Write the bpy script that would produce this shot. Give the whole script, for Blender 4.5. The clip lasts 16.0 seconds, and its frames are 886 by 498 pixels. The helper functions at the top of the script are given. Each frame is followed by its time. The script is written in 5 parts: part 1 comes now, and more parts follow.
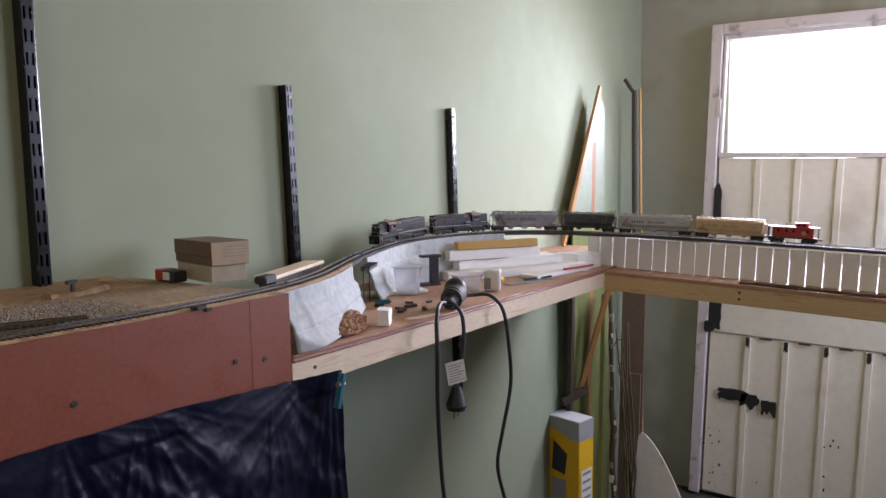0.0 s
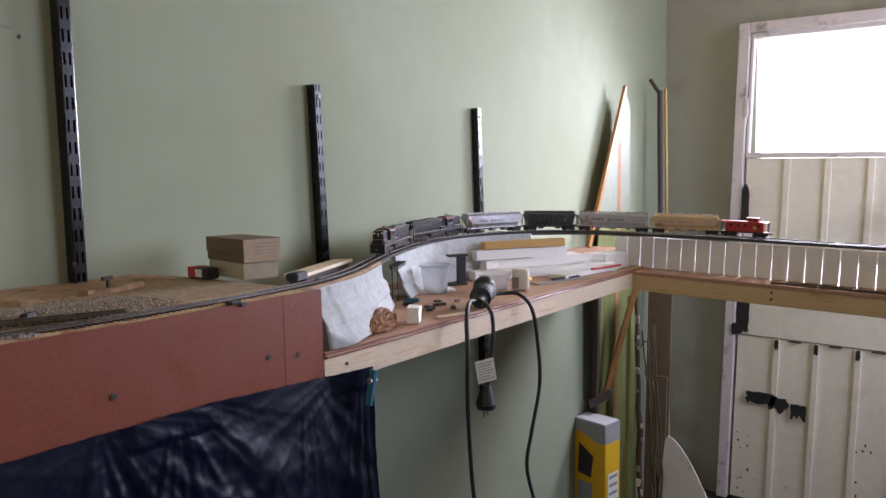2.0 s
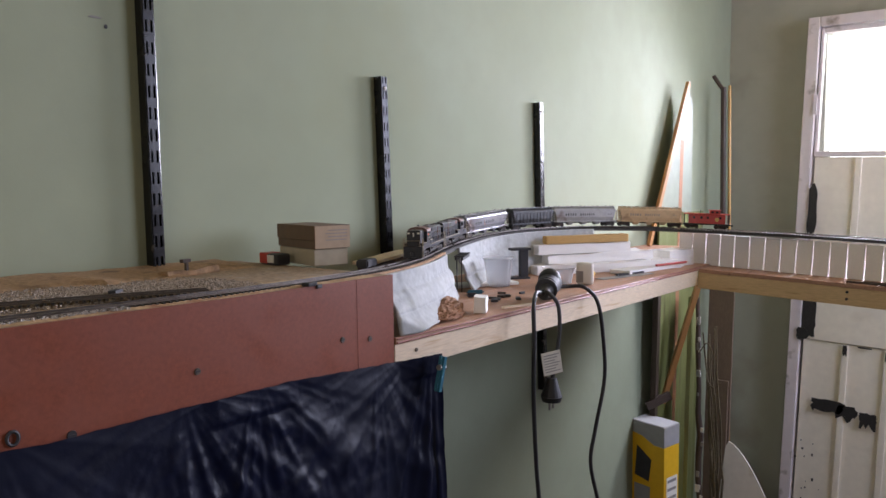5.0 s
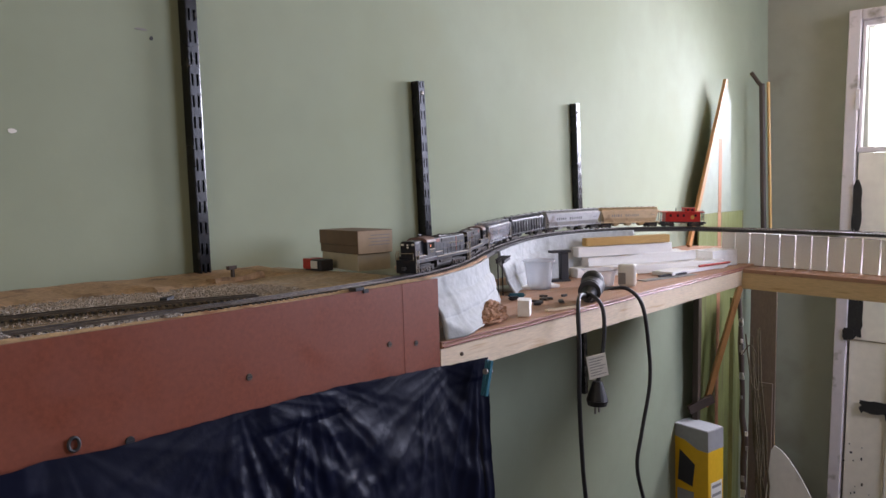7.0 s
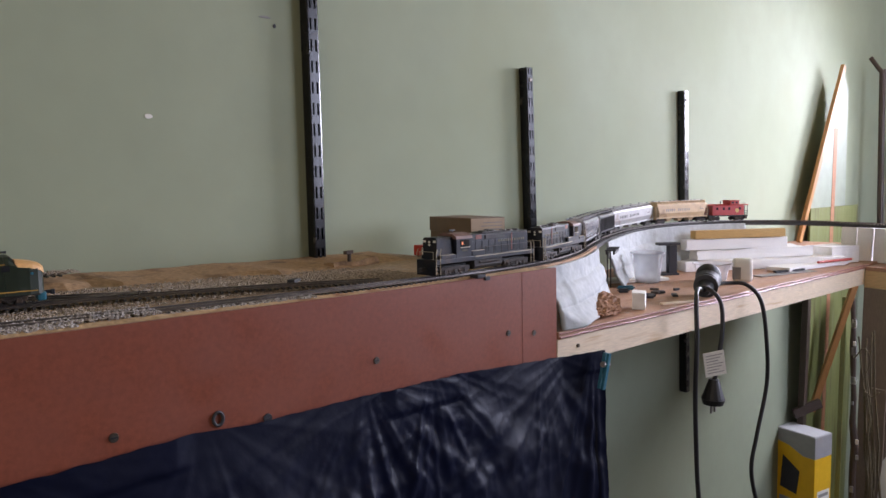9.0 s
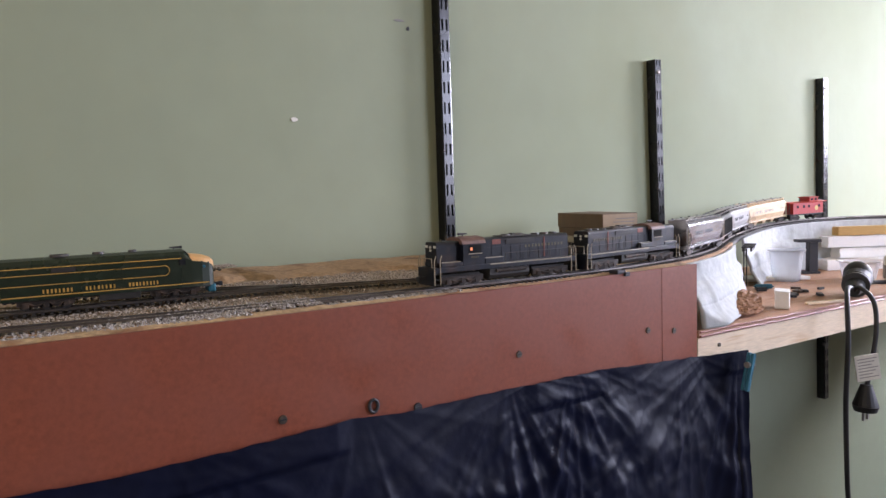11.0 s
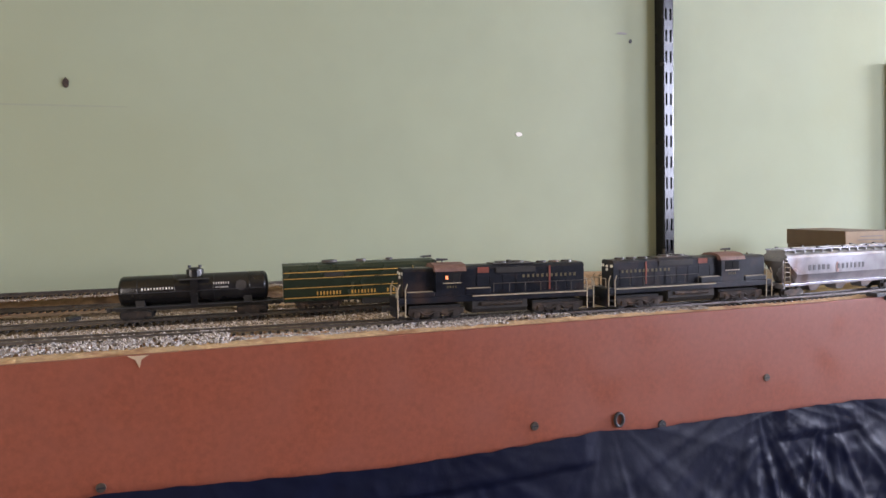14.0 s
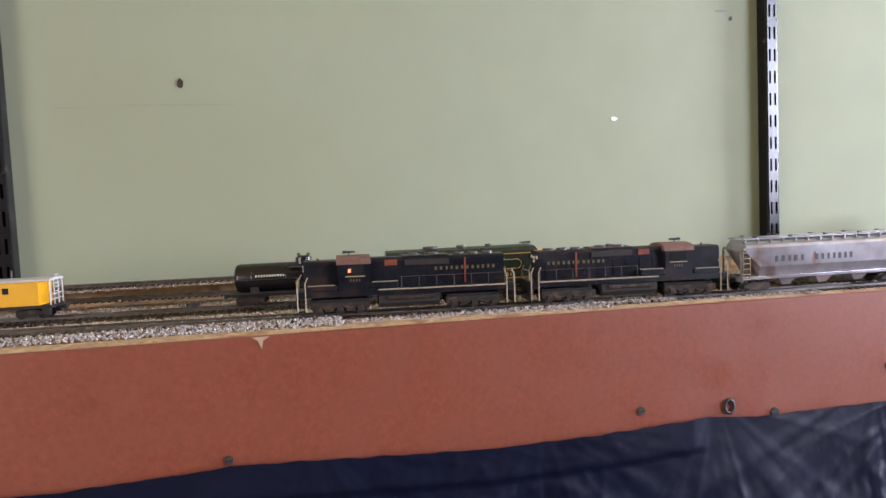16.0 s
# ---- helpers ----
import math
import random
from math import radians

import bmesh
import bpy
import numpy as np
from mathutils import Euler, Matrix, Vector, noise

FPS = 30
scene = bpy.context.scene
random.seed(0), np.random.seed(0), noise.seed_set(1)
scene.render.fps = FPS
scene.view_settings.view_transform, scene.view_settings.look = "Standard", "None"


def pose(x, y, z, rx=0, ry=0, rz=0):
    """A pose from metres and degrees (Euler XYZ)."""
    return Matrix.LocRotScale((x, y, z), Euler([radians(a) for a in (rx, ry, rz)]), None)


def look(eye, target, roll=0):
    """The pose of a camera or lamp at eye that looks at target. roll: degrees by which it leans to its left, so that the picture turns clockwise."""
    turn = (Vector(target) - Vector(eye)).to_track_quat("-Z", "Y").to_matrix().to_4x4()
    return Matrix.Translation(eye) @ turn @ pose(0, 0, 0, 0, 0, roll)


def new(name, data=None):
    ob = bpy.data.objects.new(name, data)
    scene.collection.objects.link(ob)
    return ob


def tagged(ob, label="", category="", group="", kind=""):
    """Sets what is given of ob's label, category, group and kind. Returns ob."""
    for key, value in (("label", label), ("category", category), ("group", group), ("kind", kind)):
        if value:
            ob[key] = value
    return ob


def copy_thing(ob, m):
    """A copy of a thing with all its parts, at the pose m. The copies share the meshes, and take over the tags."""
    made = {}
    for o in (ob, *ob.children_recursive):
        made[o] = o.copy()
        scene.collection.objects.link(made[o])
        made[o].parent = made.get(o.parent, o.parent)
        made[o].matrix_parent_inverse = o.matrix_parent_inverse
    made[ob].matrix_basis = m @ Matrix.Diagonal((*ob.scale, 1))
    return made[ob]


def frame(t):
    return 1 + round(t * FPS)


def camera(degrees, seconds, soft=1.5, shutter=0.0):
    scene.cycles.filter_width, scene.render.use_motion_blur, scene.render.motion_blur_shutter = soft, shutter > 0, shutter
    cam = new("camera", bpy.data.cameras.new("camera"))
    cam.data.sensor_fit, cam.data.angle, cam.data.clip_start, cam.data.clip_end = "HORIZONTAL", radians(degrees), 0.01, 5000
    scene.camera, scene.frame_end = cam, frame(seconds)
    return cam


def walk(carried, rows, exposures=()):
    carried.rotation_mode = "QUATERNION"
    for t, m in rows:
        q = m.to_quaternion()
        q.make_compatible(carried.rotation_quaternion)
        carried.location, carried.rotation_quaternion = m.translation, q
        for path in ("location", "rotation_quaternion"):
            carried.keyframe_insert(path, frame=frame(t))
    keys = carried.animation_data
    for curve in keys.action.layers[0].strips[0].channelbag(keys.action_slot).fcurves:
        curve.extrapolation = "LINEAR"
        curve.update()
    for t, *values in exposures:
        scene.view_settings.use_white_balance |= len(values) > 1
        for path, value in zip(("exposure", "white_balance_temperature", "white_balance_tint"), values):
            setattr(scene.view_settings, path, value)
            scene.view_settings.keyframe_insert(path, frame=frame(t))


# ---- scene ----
cam = camera(64.9, 16.0)
PATH = [
    (0, (-0.039, -0.062, 1.455), (-1.147, 1.593, 1.266), -0.9),
    (0.5, (-0.041, -0.064, 1.454), (-1.154, 1.587, 1.267), -0.5),
    (1, (-0.041, -0.066, 1.452), (-1.165, 1.577, 1.26), -0.7),
    (1.5, (-0.044, -0.067, 1.449), (-1.179, 1.568, 1.259), -0.4),
    (2, (-0.054, -0.069, 1.444), (-1.21, 1.554, 1.268), -1.1),
    (2.5, (-0.057, -0.069, 1.439), (-1.232, 1.541, 1.274), -1.1),
    (3, (-0.059, -0.078, 1.433), (-1.257, 1.516, 1.282), 0.6),
    (3.5, (-0.066, -0.081, 1.427), (-1.277, 1.503, 1.267), -0.4),
    (4, (-0.073, -0.085, 1.422), (-1.304, 1.483, 1.257), -0.5),
    (6.5, (-0.091, -0.09, 1.422), (-1.402, 1.412, 1.269), -1.7),
    (7, (-0.099, -0.096, 1.42), (-1.431, 1.388, 1.27), -1.8),
    (7.5, (-0.113, -0.103, 1.416), (-1.488, 1.342, 1.266), -1.8),
    (8, (-0.127, -0.11, 1.417), (-1.541, 1.296, 1.262), -1.4),
    (10.5, (-0.161, -0.152, 1.412), (-1.777, 1.013, 1.242), -1.8),
    (11, (-0.165, -0.163, 1.412), (-1.834, 0.928, 1.25), -1.9),
    (11.5, (-0.17, -0.176, 1.414), (-1.896, 0.823, 1.256), -1.8),
    (12, (-0.175, -0.184, 1.412), (-1.932, 0.759, 1.258), -1.1),
    (12.5, (-0.17, -0.193, 1.414), (-1.954, 0.699, 1.275), -1.2),
    (13, (-0.164, -0.208, 1.414), (-1.979, 0.623, 1.287), -2.6),
    (13.5, (-0.171, -0.226, 1.417), (-2.019, 0.531, 1.297), -2.5),
    (14, (-0.186, -0.239, 1.417), (-2.066, 0.431, 1.3), -1.4),
    (14.5, (-0.182, -0.235, 1.417), (-2.083, 0.376, 1.301), -1.9),
    (15, (-0.181, -0.244, 1.416), (-2.097, 0.317, 1.298), -1.8),
    (15.5, (-0.181, -0.249, 1.413), (-2.114, 0.251, 1.292), -2.3),
    (16, (-0.184, -0.26, 1.412), (-2.129, 0.186, 1.28), -2.5),
]
walk(cam, [(t, look(eye, target, roll)) for t, eye, target, roll in PATH], exposures=[(0, -0.06, 6500, 14), (8, 0.02, 6500, 14), (12, 0.74, 6500, 14), (16, 1.26, 6500, 14)])

# ---- light ----
world = bpy.data.worlds.new("sky")
scene.world = world
world.use_nodes = True
wn = world.node_tree
sky = wn.nodes.new("ShaderNodeTexSky")
sky.sky_type = 'NISHITA'
sky.sun_disc = False
sky.sun_elevation, sky.sun_rotation = radians(50), radians(30)
wn.links.new(sky.outputs[0], wn.nodes["Background"].inputs[0])
wn.nodes["Background"].inputs[1].default_value = 0.12


def area(name, eye, target, sx, sy, watts, colour):
    data = bpy.data.lights.new(name, 'AREA')
    data.shape, data.size, data.size_y = 'RECTANGLE', sx, sy
    data.energy, data.color = watts, colour
    ob = new(name, data)
    ob.matrix_world = look(eye, target)
    return ob


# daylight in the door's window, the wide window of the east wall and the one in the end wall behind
lamp = area("door_window_light", (-0.33, 3.10, 1.82), (-0.45, 0.0, 0.85), 0.66, 0.40, 30, (0.80, 0.82, 1.0))
lamp.data.spread = radians(120)
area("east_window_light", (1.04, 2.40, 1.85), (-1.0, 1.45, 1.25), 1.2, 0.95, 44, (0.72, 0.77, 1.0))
area("south_window_light", (0.51, -2.24, 1.65), (-0.75, 1.5, 1.2), 1.0, 1.1, 15, (1.0, 0.91, 0.84))

# ---- materials ----
def mat(name, colour, rough=0.6, metal=0.0, vary=0.15, scale=40.0, stain=None, stain_amount=0.0, stain_scale=6.0, bump=0.0, bump_scale=200.0, stretch=(1, 1, 1), coat=0.0, spread=0.0):
    """A surface with fine grain, broad blotches, an optional stain colour and fine relief."""
    m = bpy.data.materials.new(name)
    m.use_nodes = True
    nt = m.node_tree
    b = nt.nodes["Principled BSDF"]
    co = nt.nodes.new("ShaderNodeTexCoord")
    mp = nt.nodes.new("ShaderNodeMapping")
    mp.inputs["Scale"].default_value = stretch
    nt.links.new(co.outputs["Object"], mp.inputs[0])

    def tex(sc, detail):
        n = nt.nodes.new("ShaderNodeTexNoise")
        n.inputs["Scale"].default_value, n.inputs["Detail"].default_value = sc, detail
        nt.links.new(mp.outputs[0], n.inputs["Vector"])
        return n

    def mix(kind, fac, a, bb):
        n = nt.nodes.new("ShaderNodeMix")
        n.data_type, n.blend_type = 'RGBA', kind
        for sock, v in ((n.inputs[0], fac), (n.inputs[6], a), (n.inputs[7], bb)):
            if hasattr(v, "links"):
                nt.links.new(v, sock)
            else:
                sock.default_value = v
        return n.outputs[2]

    def ramp(src, lo, hi, a, bb):
        n = nt.nodes.new("ShaderNodeMapRange")
        n.inputs[1].default_value, n.inputs[2].default_value = lo, hi
        n.inputs[3].default_value, n.inputs[4].default_value = a, bb
        nt.links.new(src, n.inputs[0])
        return n.outputs[0]

    col = (*colour, 1)
    dark = tuple(c * (1 - vary) for c in colour) + (1,)
    light = tuple(min(1, c * (1 + vary)) for c in colour) + (1,)
    fine = tex(scale, 6)
    out = mix('MIX', ramp(fine.outputs[0], 0.3, 0.7, 0, 1), dark, light)
    broad = tex(scale * 0.13, 3)
    out = mix('MIX', ramp(broad.outputs[0], 0.35, 0.65, 0, 0.5), out, col)
    if spread:
        info = nt.nodes.new("ShaderNodeObjectInfo")
        out = mix('MULTIPLY', 1.0, out, mix('MIX', info.outputs["Random"], (1 - spread, 1 - spread, 1 - spread, 1), (1, 1, 1, 1)))
    if stain:
        st = tex(stain_scale, 5)
        out = mix('MIX', ramp(st.outputs[0], 0.62 - 0.25 * stain_amount, 0.72, 0, 1), out, (*stain, 1))
    nt.links.new(out, b.inputs["Base Color"])
    nt.links.new(ramp(broad.outputs[0], 0.3, 0.7, max(0.03, rough - 0.1), min(1, rough + 0.1)), b.inputs["Roughness"])
    b.inputs["Metallic"].default_value = metal
    if coat:
        b.inputs["Coat Weight"].default_value = coat
    if bump:
        bn = nt.nodes.new("ShaderNodeBump")
        bn.inputs["Strength"].default_value, bn.inputs["Distance"].default_value = bump, 0.001
        t2 = tex(bump_scale, 4)
        nt.links.new(t2.outputs[0], bn.inputs["Height"])
        nt.links.new(bn.outputs[0], b.inputs["Normal"])
    return m


def glow(name, colour, strength):
    m = bpy.data.materials.new(name)
    m.use_nodes = True
    b = m.node_tree.nodes["Principled BSDF"]
    b.inputs["Base Color"].default_value = (*colour, 1)
    b.inputs["Emission Color"].default_value, b.inputs["Emission Strength"].default_value = (*colour, 1), strength
    return m


def clear(name, colour, rough, ior=1.45):
    m = bpy.data.materials.new(name)
    m.use_nodes = True
    b = m.node_tree.nodes["Principled BSDF"]
    b.inputs["Base Color"].default_value = (*colour, 1)
    b.inputs["Transmission Weight"].default_value, b.inputs["Roughness"].default_value, b.inputs["IOR"].default_value = 1.0, rough, ior
    return m


M_WALL = mat("green_wall_paint", (0.288, 0.324, 0.224), 0.82, vary=0.035, scale=14, stain=(0.280, 0.306, 0.200), stain_amount=0.12, stain_scale=1.7, bump=0.25, bump_scale=60)
M_WALL_N = mat("grey_green_wall_paint", (0.36, 0.365, 0.30), 0.6, vary=0.05, scale=14, stain=(0.29, 0.28, 0.22), stain_amount=0.12, stain_scale=3, bump=0.3, bump_scale=60)
# out-of-view ceiling, its cream tint added to bounce warm light on the walls
M_CEIL = mat("warm_bounce_ceiling", (0.60, 0.46, 0.20), 0.8, vary=0.06)
# walls out of view, coloured dark so that less light bounces back
M_WALL_UNSEEN = mat("unseen_dark_wall", (0.14, 0.105, 0.08), 0.85, vary=0.25, scale=20, bump=0.3)
M_FLOOR = mat("concrete_floor", (0.07, 0.064, 0.058), 0.8, vary=0.2, scale=20, bump=0.3)
M_DOOR = mat("cream_door_paint", (0.82, 0.765, 0.64), 0.45, vary=0.05, scale=30, stain=(0.66, 0.59, 0.46), stain_amount=0.2, stain_scale=3, bump=0.25, bump_scale=90)
M_DOORFRAME = mat("lilac_white_frame_paint", (0.68, 0.62, 0.62), 0.4, vary=0.05, scale=30, stain=(0.3, 0.26, 0.22), stain_amount=0.1, stain_scale=14, bump=0.2)
M_BARE = mat("bare_dark_patch", (0.02, 0.018, 0.016), 0.7, vary=0.4, scale=120)
M_BLACK = mat("black_enamel", (0.006, 0.006, 0.008), 0.24, vary=0.3, scale=60, stain=(0.06, 0.055, 0.05), stain_amount=0.05, stain_scale=40)
M_FASCIA = mat("red_brown_hardboard", (0.238, 0.068, 0.038), 0.46, vary=0.14, scale=230, bump=0.05, bump_scale=500)
M_SCREW = mat("steel_screw", (0.14, 0.12, 0.10), 0.4, 0.8, vary=0.3, scale=300)
M_SHEET = mat("black_plastic_sheet", (0.0026, 0.0044, 0.018), 0.44, vary=0.2, scale=30, bump=0.25, bump_scale=90)
M_SHEET.node_tree.nodes["Principled BSDF"].inputs["Specular IOR Level"].default_value = 0.27
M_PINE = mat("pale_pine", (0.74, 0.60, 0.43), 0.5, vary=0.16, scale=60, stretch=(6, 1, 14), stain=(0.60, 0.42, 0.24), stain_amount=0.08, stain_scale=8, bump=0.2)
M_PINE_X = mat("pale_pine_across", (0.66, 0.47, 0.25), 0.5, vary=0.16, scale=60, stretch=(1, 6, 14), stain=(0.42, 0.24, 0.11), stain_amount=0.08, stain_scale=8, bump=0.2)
M_PLY = mat("reddish_plywood", (0.42, 0.235, 0.15), 0.55, vary=0.14, scale=70, stretch=(8, 1, 4), stain=(0.22, 0.1, 0.06), stain_amount=0.15, stain_scale=9, bump=0.2)
M_CHIP = mat("weathered_chipboard", (0.36, 0.23, 0.125), 0.8, vary=0.35, scale=150, stain=(0.12, 0.07, 0.04), stain_amount=0.25, stain_scale=22, bump=0.8, bump_scale=260)
M_DECK = mat("dusty_layout_deck", (0.33, 0.24, 0.155), 0.85, vary=0.45, scale=170, stain=(0.34, 0.29, 0.23), stain_amount=0.25, stain_scale=30, bump=0.8, bump_scale=300)
M_LIP = mat("tan_glue_edge", (0.50, 0.35, 0.20), 0.8, vary=0.3, scale=200, stain=(0.30, 0.14, 0.07), stain_amount=0.35, stain_scale=40, bump=0.8, bump_scale=250)
M_BALLAST = mat("grey_ballast", (0.44, 0.41, 0.39), 0.9, vary=0.55, scale=420, stain=(0.15, 0.13, 0.12), stain_amount=0.3, stain_scale=300)
M_BALLAST_B = mat("brown_ballast", (0.36, 0.305, 0.245), 0.9, vary=0.5, scale=420)
M_RAIL = mat("tarnished_rail", (0.20, 0.18, 0.17), 0.35, 0.85, vary=0.3, scale=100)
M_TIE = mat("black_sleeper", (0.034, 0.029, 0.026), 0.6, vary=0.3, scale=200)
M_CORK = mat("ply_roadbed", (0.40, 0.24, 0.13), 0.8, vary=0.3, scale=160, stain=(0.16, 0.08, 0.05), stain_amount=0.2, stain_scale=26, bump=0.5)
M_PLASTER = mat("white_plaster_cloth", (0.42, 0.44, 0.44), 0.85, vary=0.14, scale=90, stain=(0.32, 0.33, 0.31), stain_amount=0.30, stain_scale=22, bump=0.6, bump_scale=160)
M_FOAM = mat("white_polystyrene", (0.86, 0.85, 0.83), 0.7, vary=0.04, scale=300, bump=0.4, bump_scale=400, spread=0.06)
M_PUTTY = mat("brown_hill_filler", (0.27, 0.135, 0.07), 0.85, vary=0.35, scale=110, bump=0.9, bump_scale=160)
M_CARD = mat("brown_cardboard", (0.145, 0.095, 0.057), 0.65, vary=0.12, scale=60)
M_BOXW = mat("aged_white_card", (0.42, 0.36, 0.25), 0.6, vary=0.1, scale=60)
M_CARD_L = mat("faded_card_label", (0.44, 0.33, 0.22), 0.65, vary=0.1, scale=60)
M_WHITE = mat("dusty_white_plastic", (0.72, 0.70, 0.64), 0.45, vary=0.06, scale=60)
M_RED = mat("red_paint", (0.42, 0.03, 0.018), 0.4, vary=0.15, scale=150)
M_BLUE = mat("teal_plastic", (0.02, 0.13, 0.19), 0.45, vary=0.1, scale=80)
M_RUBBER = mat("black_cable", (0.011, 0.011, 0.012), 0.58, vary=0.2, scale=80)
M_INK = mat("dark_ink", (0.03, 0.03, 0.035), 0.6)
M_INK_G = mat("grey_ink", (0.25, 0.24, 0.23), 0.6)
M_GOLD = mat("faded_gold_lettering", (0.11, 0.09, 0.042), 0.6, vary=0.4, scale=500)
M_LOCO = mat("weathered_brunswick_green", (0.006, 0.0078, 0.0135), 0.40, vary=0.5, scale=160, stain=(0.036, 0.021, 0.017), stain_amount=0.45, stain_scale=45, bump=0.15, bump_scale=500)
M_LOCO.node_tree.nodes["Principled BSDF"].inputs["Specular IOR Level"].default_value = 0.32
M_LOCO_ROOF = mat("sooty_loco_roof", (0.05, 0.045, 0.042), 0.55, vary=0.35, scale=200, stain=(0.12, 0.07, 0.05), stain_amount=0.3, stain_scale=60)
M_CABROOF = mat("rusty_cab_roof", (0.16, 0.085, 0.068), 0.6, vary=0.25, scale=200)
M_RUST = mat("rust_patch", (0.19, 0.045, 0.024), 0.6, vary=0.3, scale=200)
M_TRUCK = mat("dusty_truck_frame", (0.024, 0.017, 0.013), 0.75, vary=0.5, scale=300, stain=(0.10, 0.06, 0.038), stain_amount=0.35, stain_scale=120)
M_UNDER = mat("black_underframe", (0.02, 0.018, 0.016), 0.7, vary=0.3, scale=200)
M_HANDRAIL = mat("dull_cream_handrail", (0.34, 0.29, 0.21), 0.5, vary=0.2, scale=200)
M_SILVER = mat("weathered_silver_hopper", (0.40, 0.40, 0.43), 0.25, 0.6, vary=0.15, scale=90, stain=(0.20, 0.14, 0.125), stain_amount=0.3, stain_scale=28)
M_UPGREY = mat("light_grey_hopper", (0.36, 0.355, 0.35), 0.45, 0.1, vary=0.1, scale=90, stain=(0.20, 0.16, 0.14), stain_amount=0.2, stain_scale=30)
M_BLKHOP = mat("black_hopper_paint", (0.035, 0.036, 0.04), 0.38, vary=0.3, scale=120, stain=(0.09, 0.08, 0.075), stain_amount=0.3, stain_scale=50)
M_TAN = mat("tan_hopper_paint", (0.58, 0.42, 0.25), 0.5, vary=0.1, scale=90, stain=(0.30, 0.19, 0.11), stain_amount=0.2, stain_scale=35)
M_CABOOSE = mat("red_caboose_paint", (0.40, 0.022, 0.016), 0.4, vary=0.12, scale=120)
M_GREEN = mat("dark_green_diesel_paint", (0.018, 0.027, 0.017), 0.3, vary=0.15, scale=120, stain=(0.05, 0.06, 0.045), stain_amount=0.1, stain_scale=40)
M_YSTRIPE = mat("yellow_stripe_paint", (0.52, 0.31, 0.07), 0.4, vary=0.1, scale=200)
M_NOSE = mat("pale_orange_nose_paint", (0.66, 0.38, 0.15), 0.4, vary=0.1, scale=120)
M_TANK = mat("gloss_black_tank", (0.010, 0.010, 0.011), 0.28, vary=0.3, scale=90, stain=(0.03, 0.03, 0.03), stain_amount=0.2, stain_scale=40)
M_YELLOW = mat("yellow_caboose_paint", (0.78, 0.40, 0.012), 0.4, vary=0.06, scale=90)
M_GREYPL = mat("grey_moulded_plastic", (0.50, 0.50, 0.50), 0.5, vary=0.06, scale=90)
M_WINDOW = mat("dark_cab_glazing", (0.02, 0.022, 0.025), 0.12)
M_LAMP = glow("lit_cab_lamp", (1.0, 0.30, 0.12), 0.5)
M_GLASS = clear("window_glass", (1, 1, 1), 0.05)
M_TUB = clear("frosted_tub_plastic", (0.93, 0.94, 0.96), 0.45, 1.25)
M_OLIVE = mat("olive_green_board", (0.145, 0.16, 0.048), 0.6, vary=0.2, scale=60, stretch=(8, 8, 1), stain=(0.09, 0.08, 0.03), stain_amount=0.3, stain_scale=5)
M_PALEBOARD = mat("pale_blue_board_back", (0.25, 0.285, 0.22), 0.5, vary=0.08, scale=30)
M_ORANGE = mat("orange_stripe", (0.34, 0.15, 0.075), 0.6, vary=0.2, scale=60)
M_STICK = mat("varnished_stick", (0.36, 0.17, 0.055), 0.45, vary=0.2, scale=60, stretch=(10, 10, 1))
M_DARKWOOD = mat("dark_stained_timber", (0.055, 0.036, 0.026), 0.55, vary=0.3, scale=60, stretch=(10, 10, 1))
M_GREYWOOD = mat("grey_brown_timber", (0.17, 0.12, 0.085), 0.7, vary=0.25, scale=60, stretch=(10, 10, 1), bump=0.3)
M_TWIG = mat("twig_bark", (0.11, 0.085, 0.045), 0.8, vary=0.4, scale=100)
M_BOXY = mat("yellow_carton", (0.72, 0.42, 0.012), 0.45, vary=0.06, scale=50)
M_BOXG = mat("grey_carton", (0.30, 0.30, 0.30), 0.5, vary=0.08, scale=50)
M_PANELW = mat("white_round_board", (0.78, 0.75, 0.68), 0.5, vary=0.05, scale=40, stain=(0.5, 0.45, 0.36), stain_amount=0.1, stain_scale=7)
M_OCHRE = mat("ochre_timber_block", (0.55, 0.34, 0.11), 0.5, vary=0.12, scale=60, stretch=(8, 1, 8))
M_SAW = mat("saw_steel", (0.30, 0.28, 0.26), 0.35, 0.8, vary=0.3, scale=90)
M_BACKDROP = glow("bright_sky_beyond", (1.0, 1.0, 1.0), 5.0)

# ---- mesh helpers ----
def part(name, bm, material, parent=None, label="", smooth=False):
    me = bpy.data.meshes.new(name)
    bm.normal_update()
    bm.to_mesh(me)
    bm.free()
    me.materials.append(material)
    if smooth:
        for p in me.polygons:
            p.use_smooth = True
    ob = new(name, me)
    ob.parent = parent
    if label:
        ob["label"] = label
    return ob


def thing(name, label, category, m=None, group="", kind=""):
    ob = new(name)
    ob.empty_display_size = 0.02
    if m is not None:
        ob.matrix_world = m
    return tagged(ob, label, category, group, kind)


def box(bm, x0, x1, y0, y1, z0, z1, bevel=0.0):
    v = [bm.verts.new((x, y, z)) for x in (x0, x1) for y in (y0, y1) for z in (z0, z1)]
    f = [bm.faces.new([v[i] for i in q]) for q in ((0, 1, 3, 2), (4, 6, 7, 5), (0, 4, 5, 1), (2, 3, 7, 6), (0, 2, 6, 4), (1, 5, 7, 3))]
    if bevel:
        edges = list({e for q in f for e in q.edges})
        bmesh.ops.bevel(bm, geom=edges, offset=bevel, segments=2, profile=0.6, affect='EDGES')
    return bm


def mbox(*a, **k):
    return box(bmesh.new(), *a, **k)


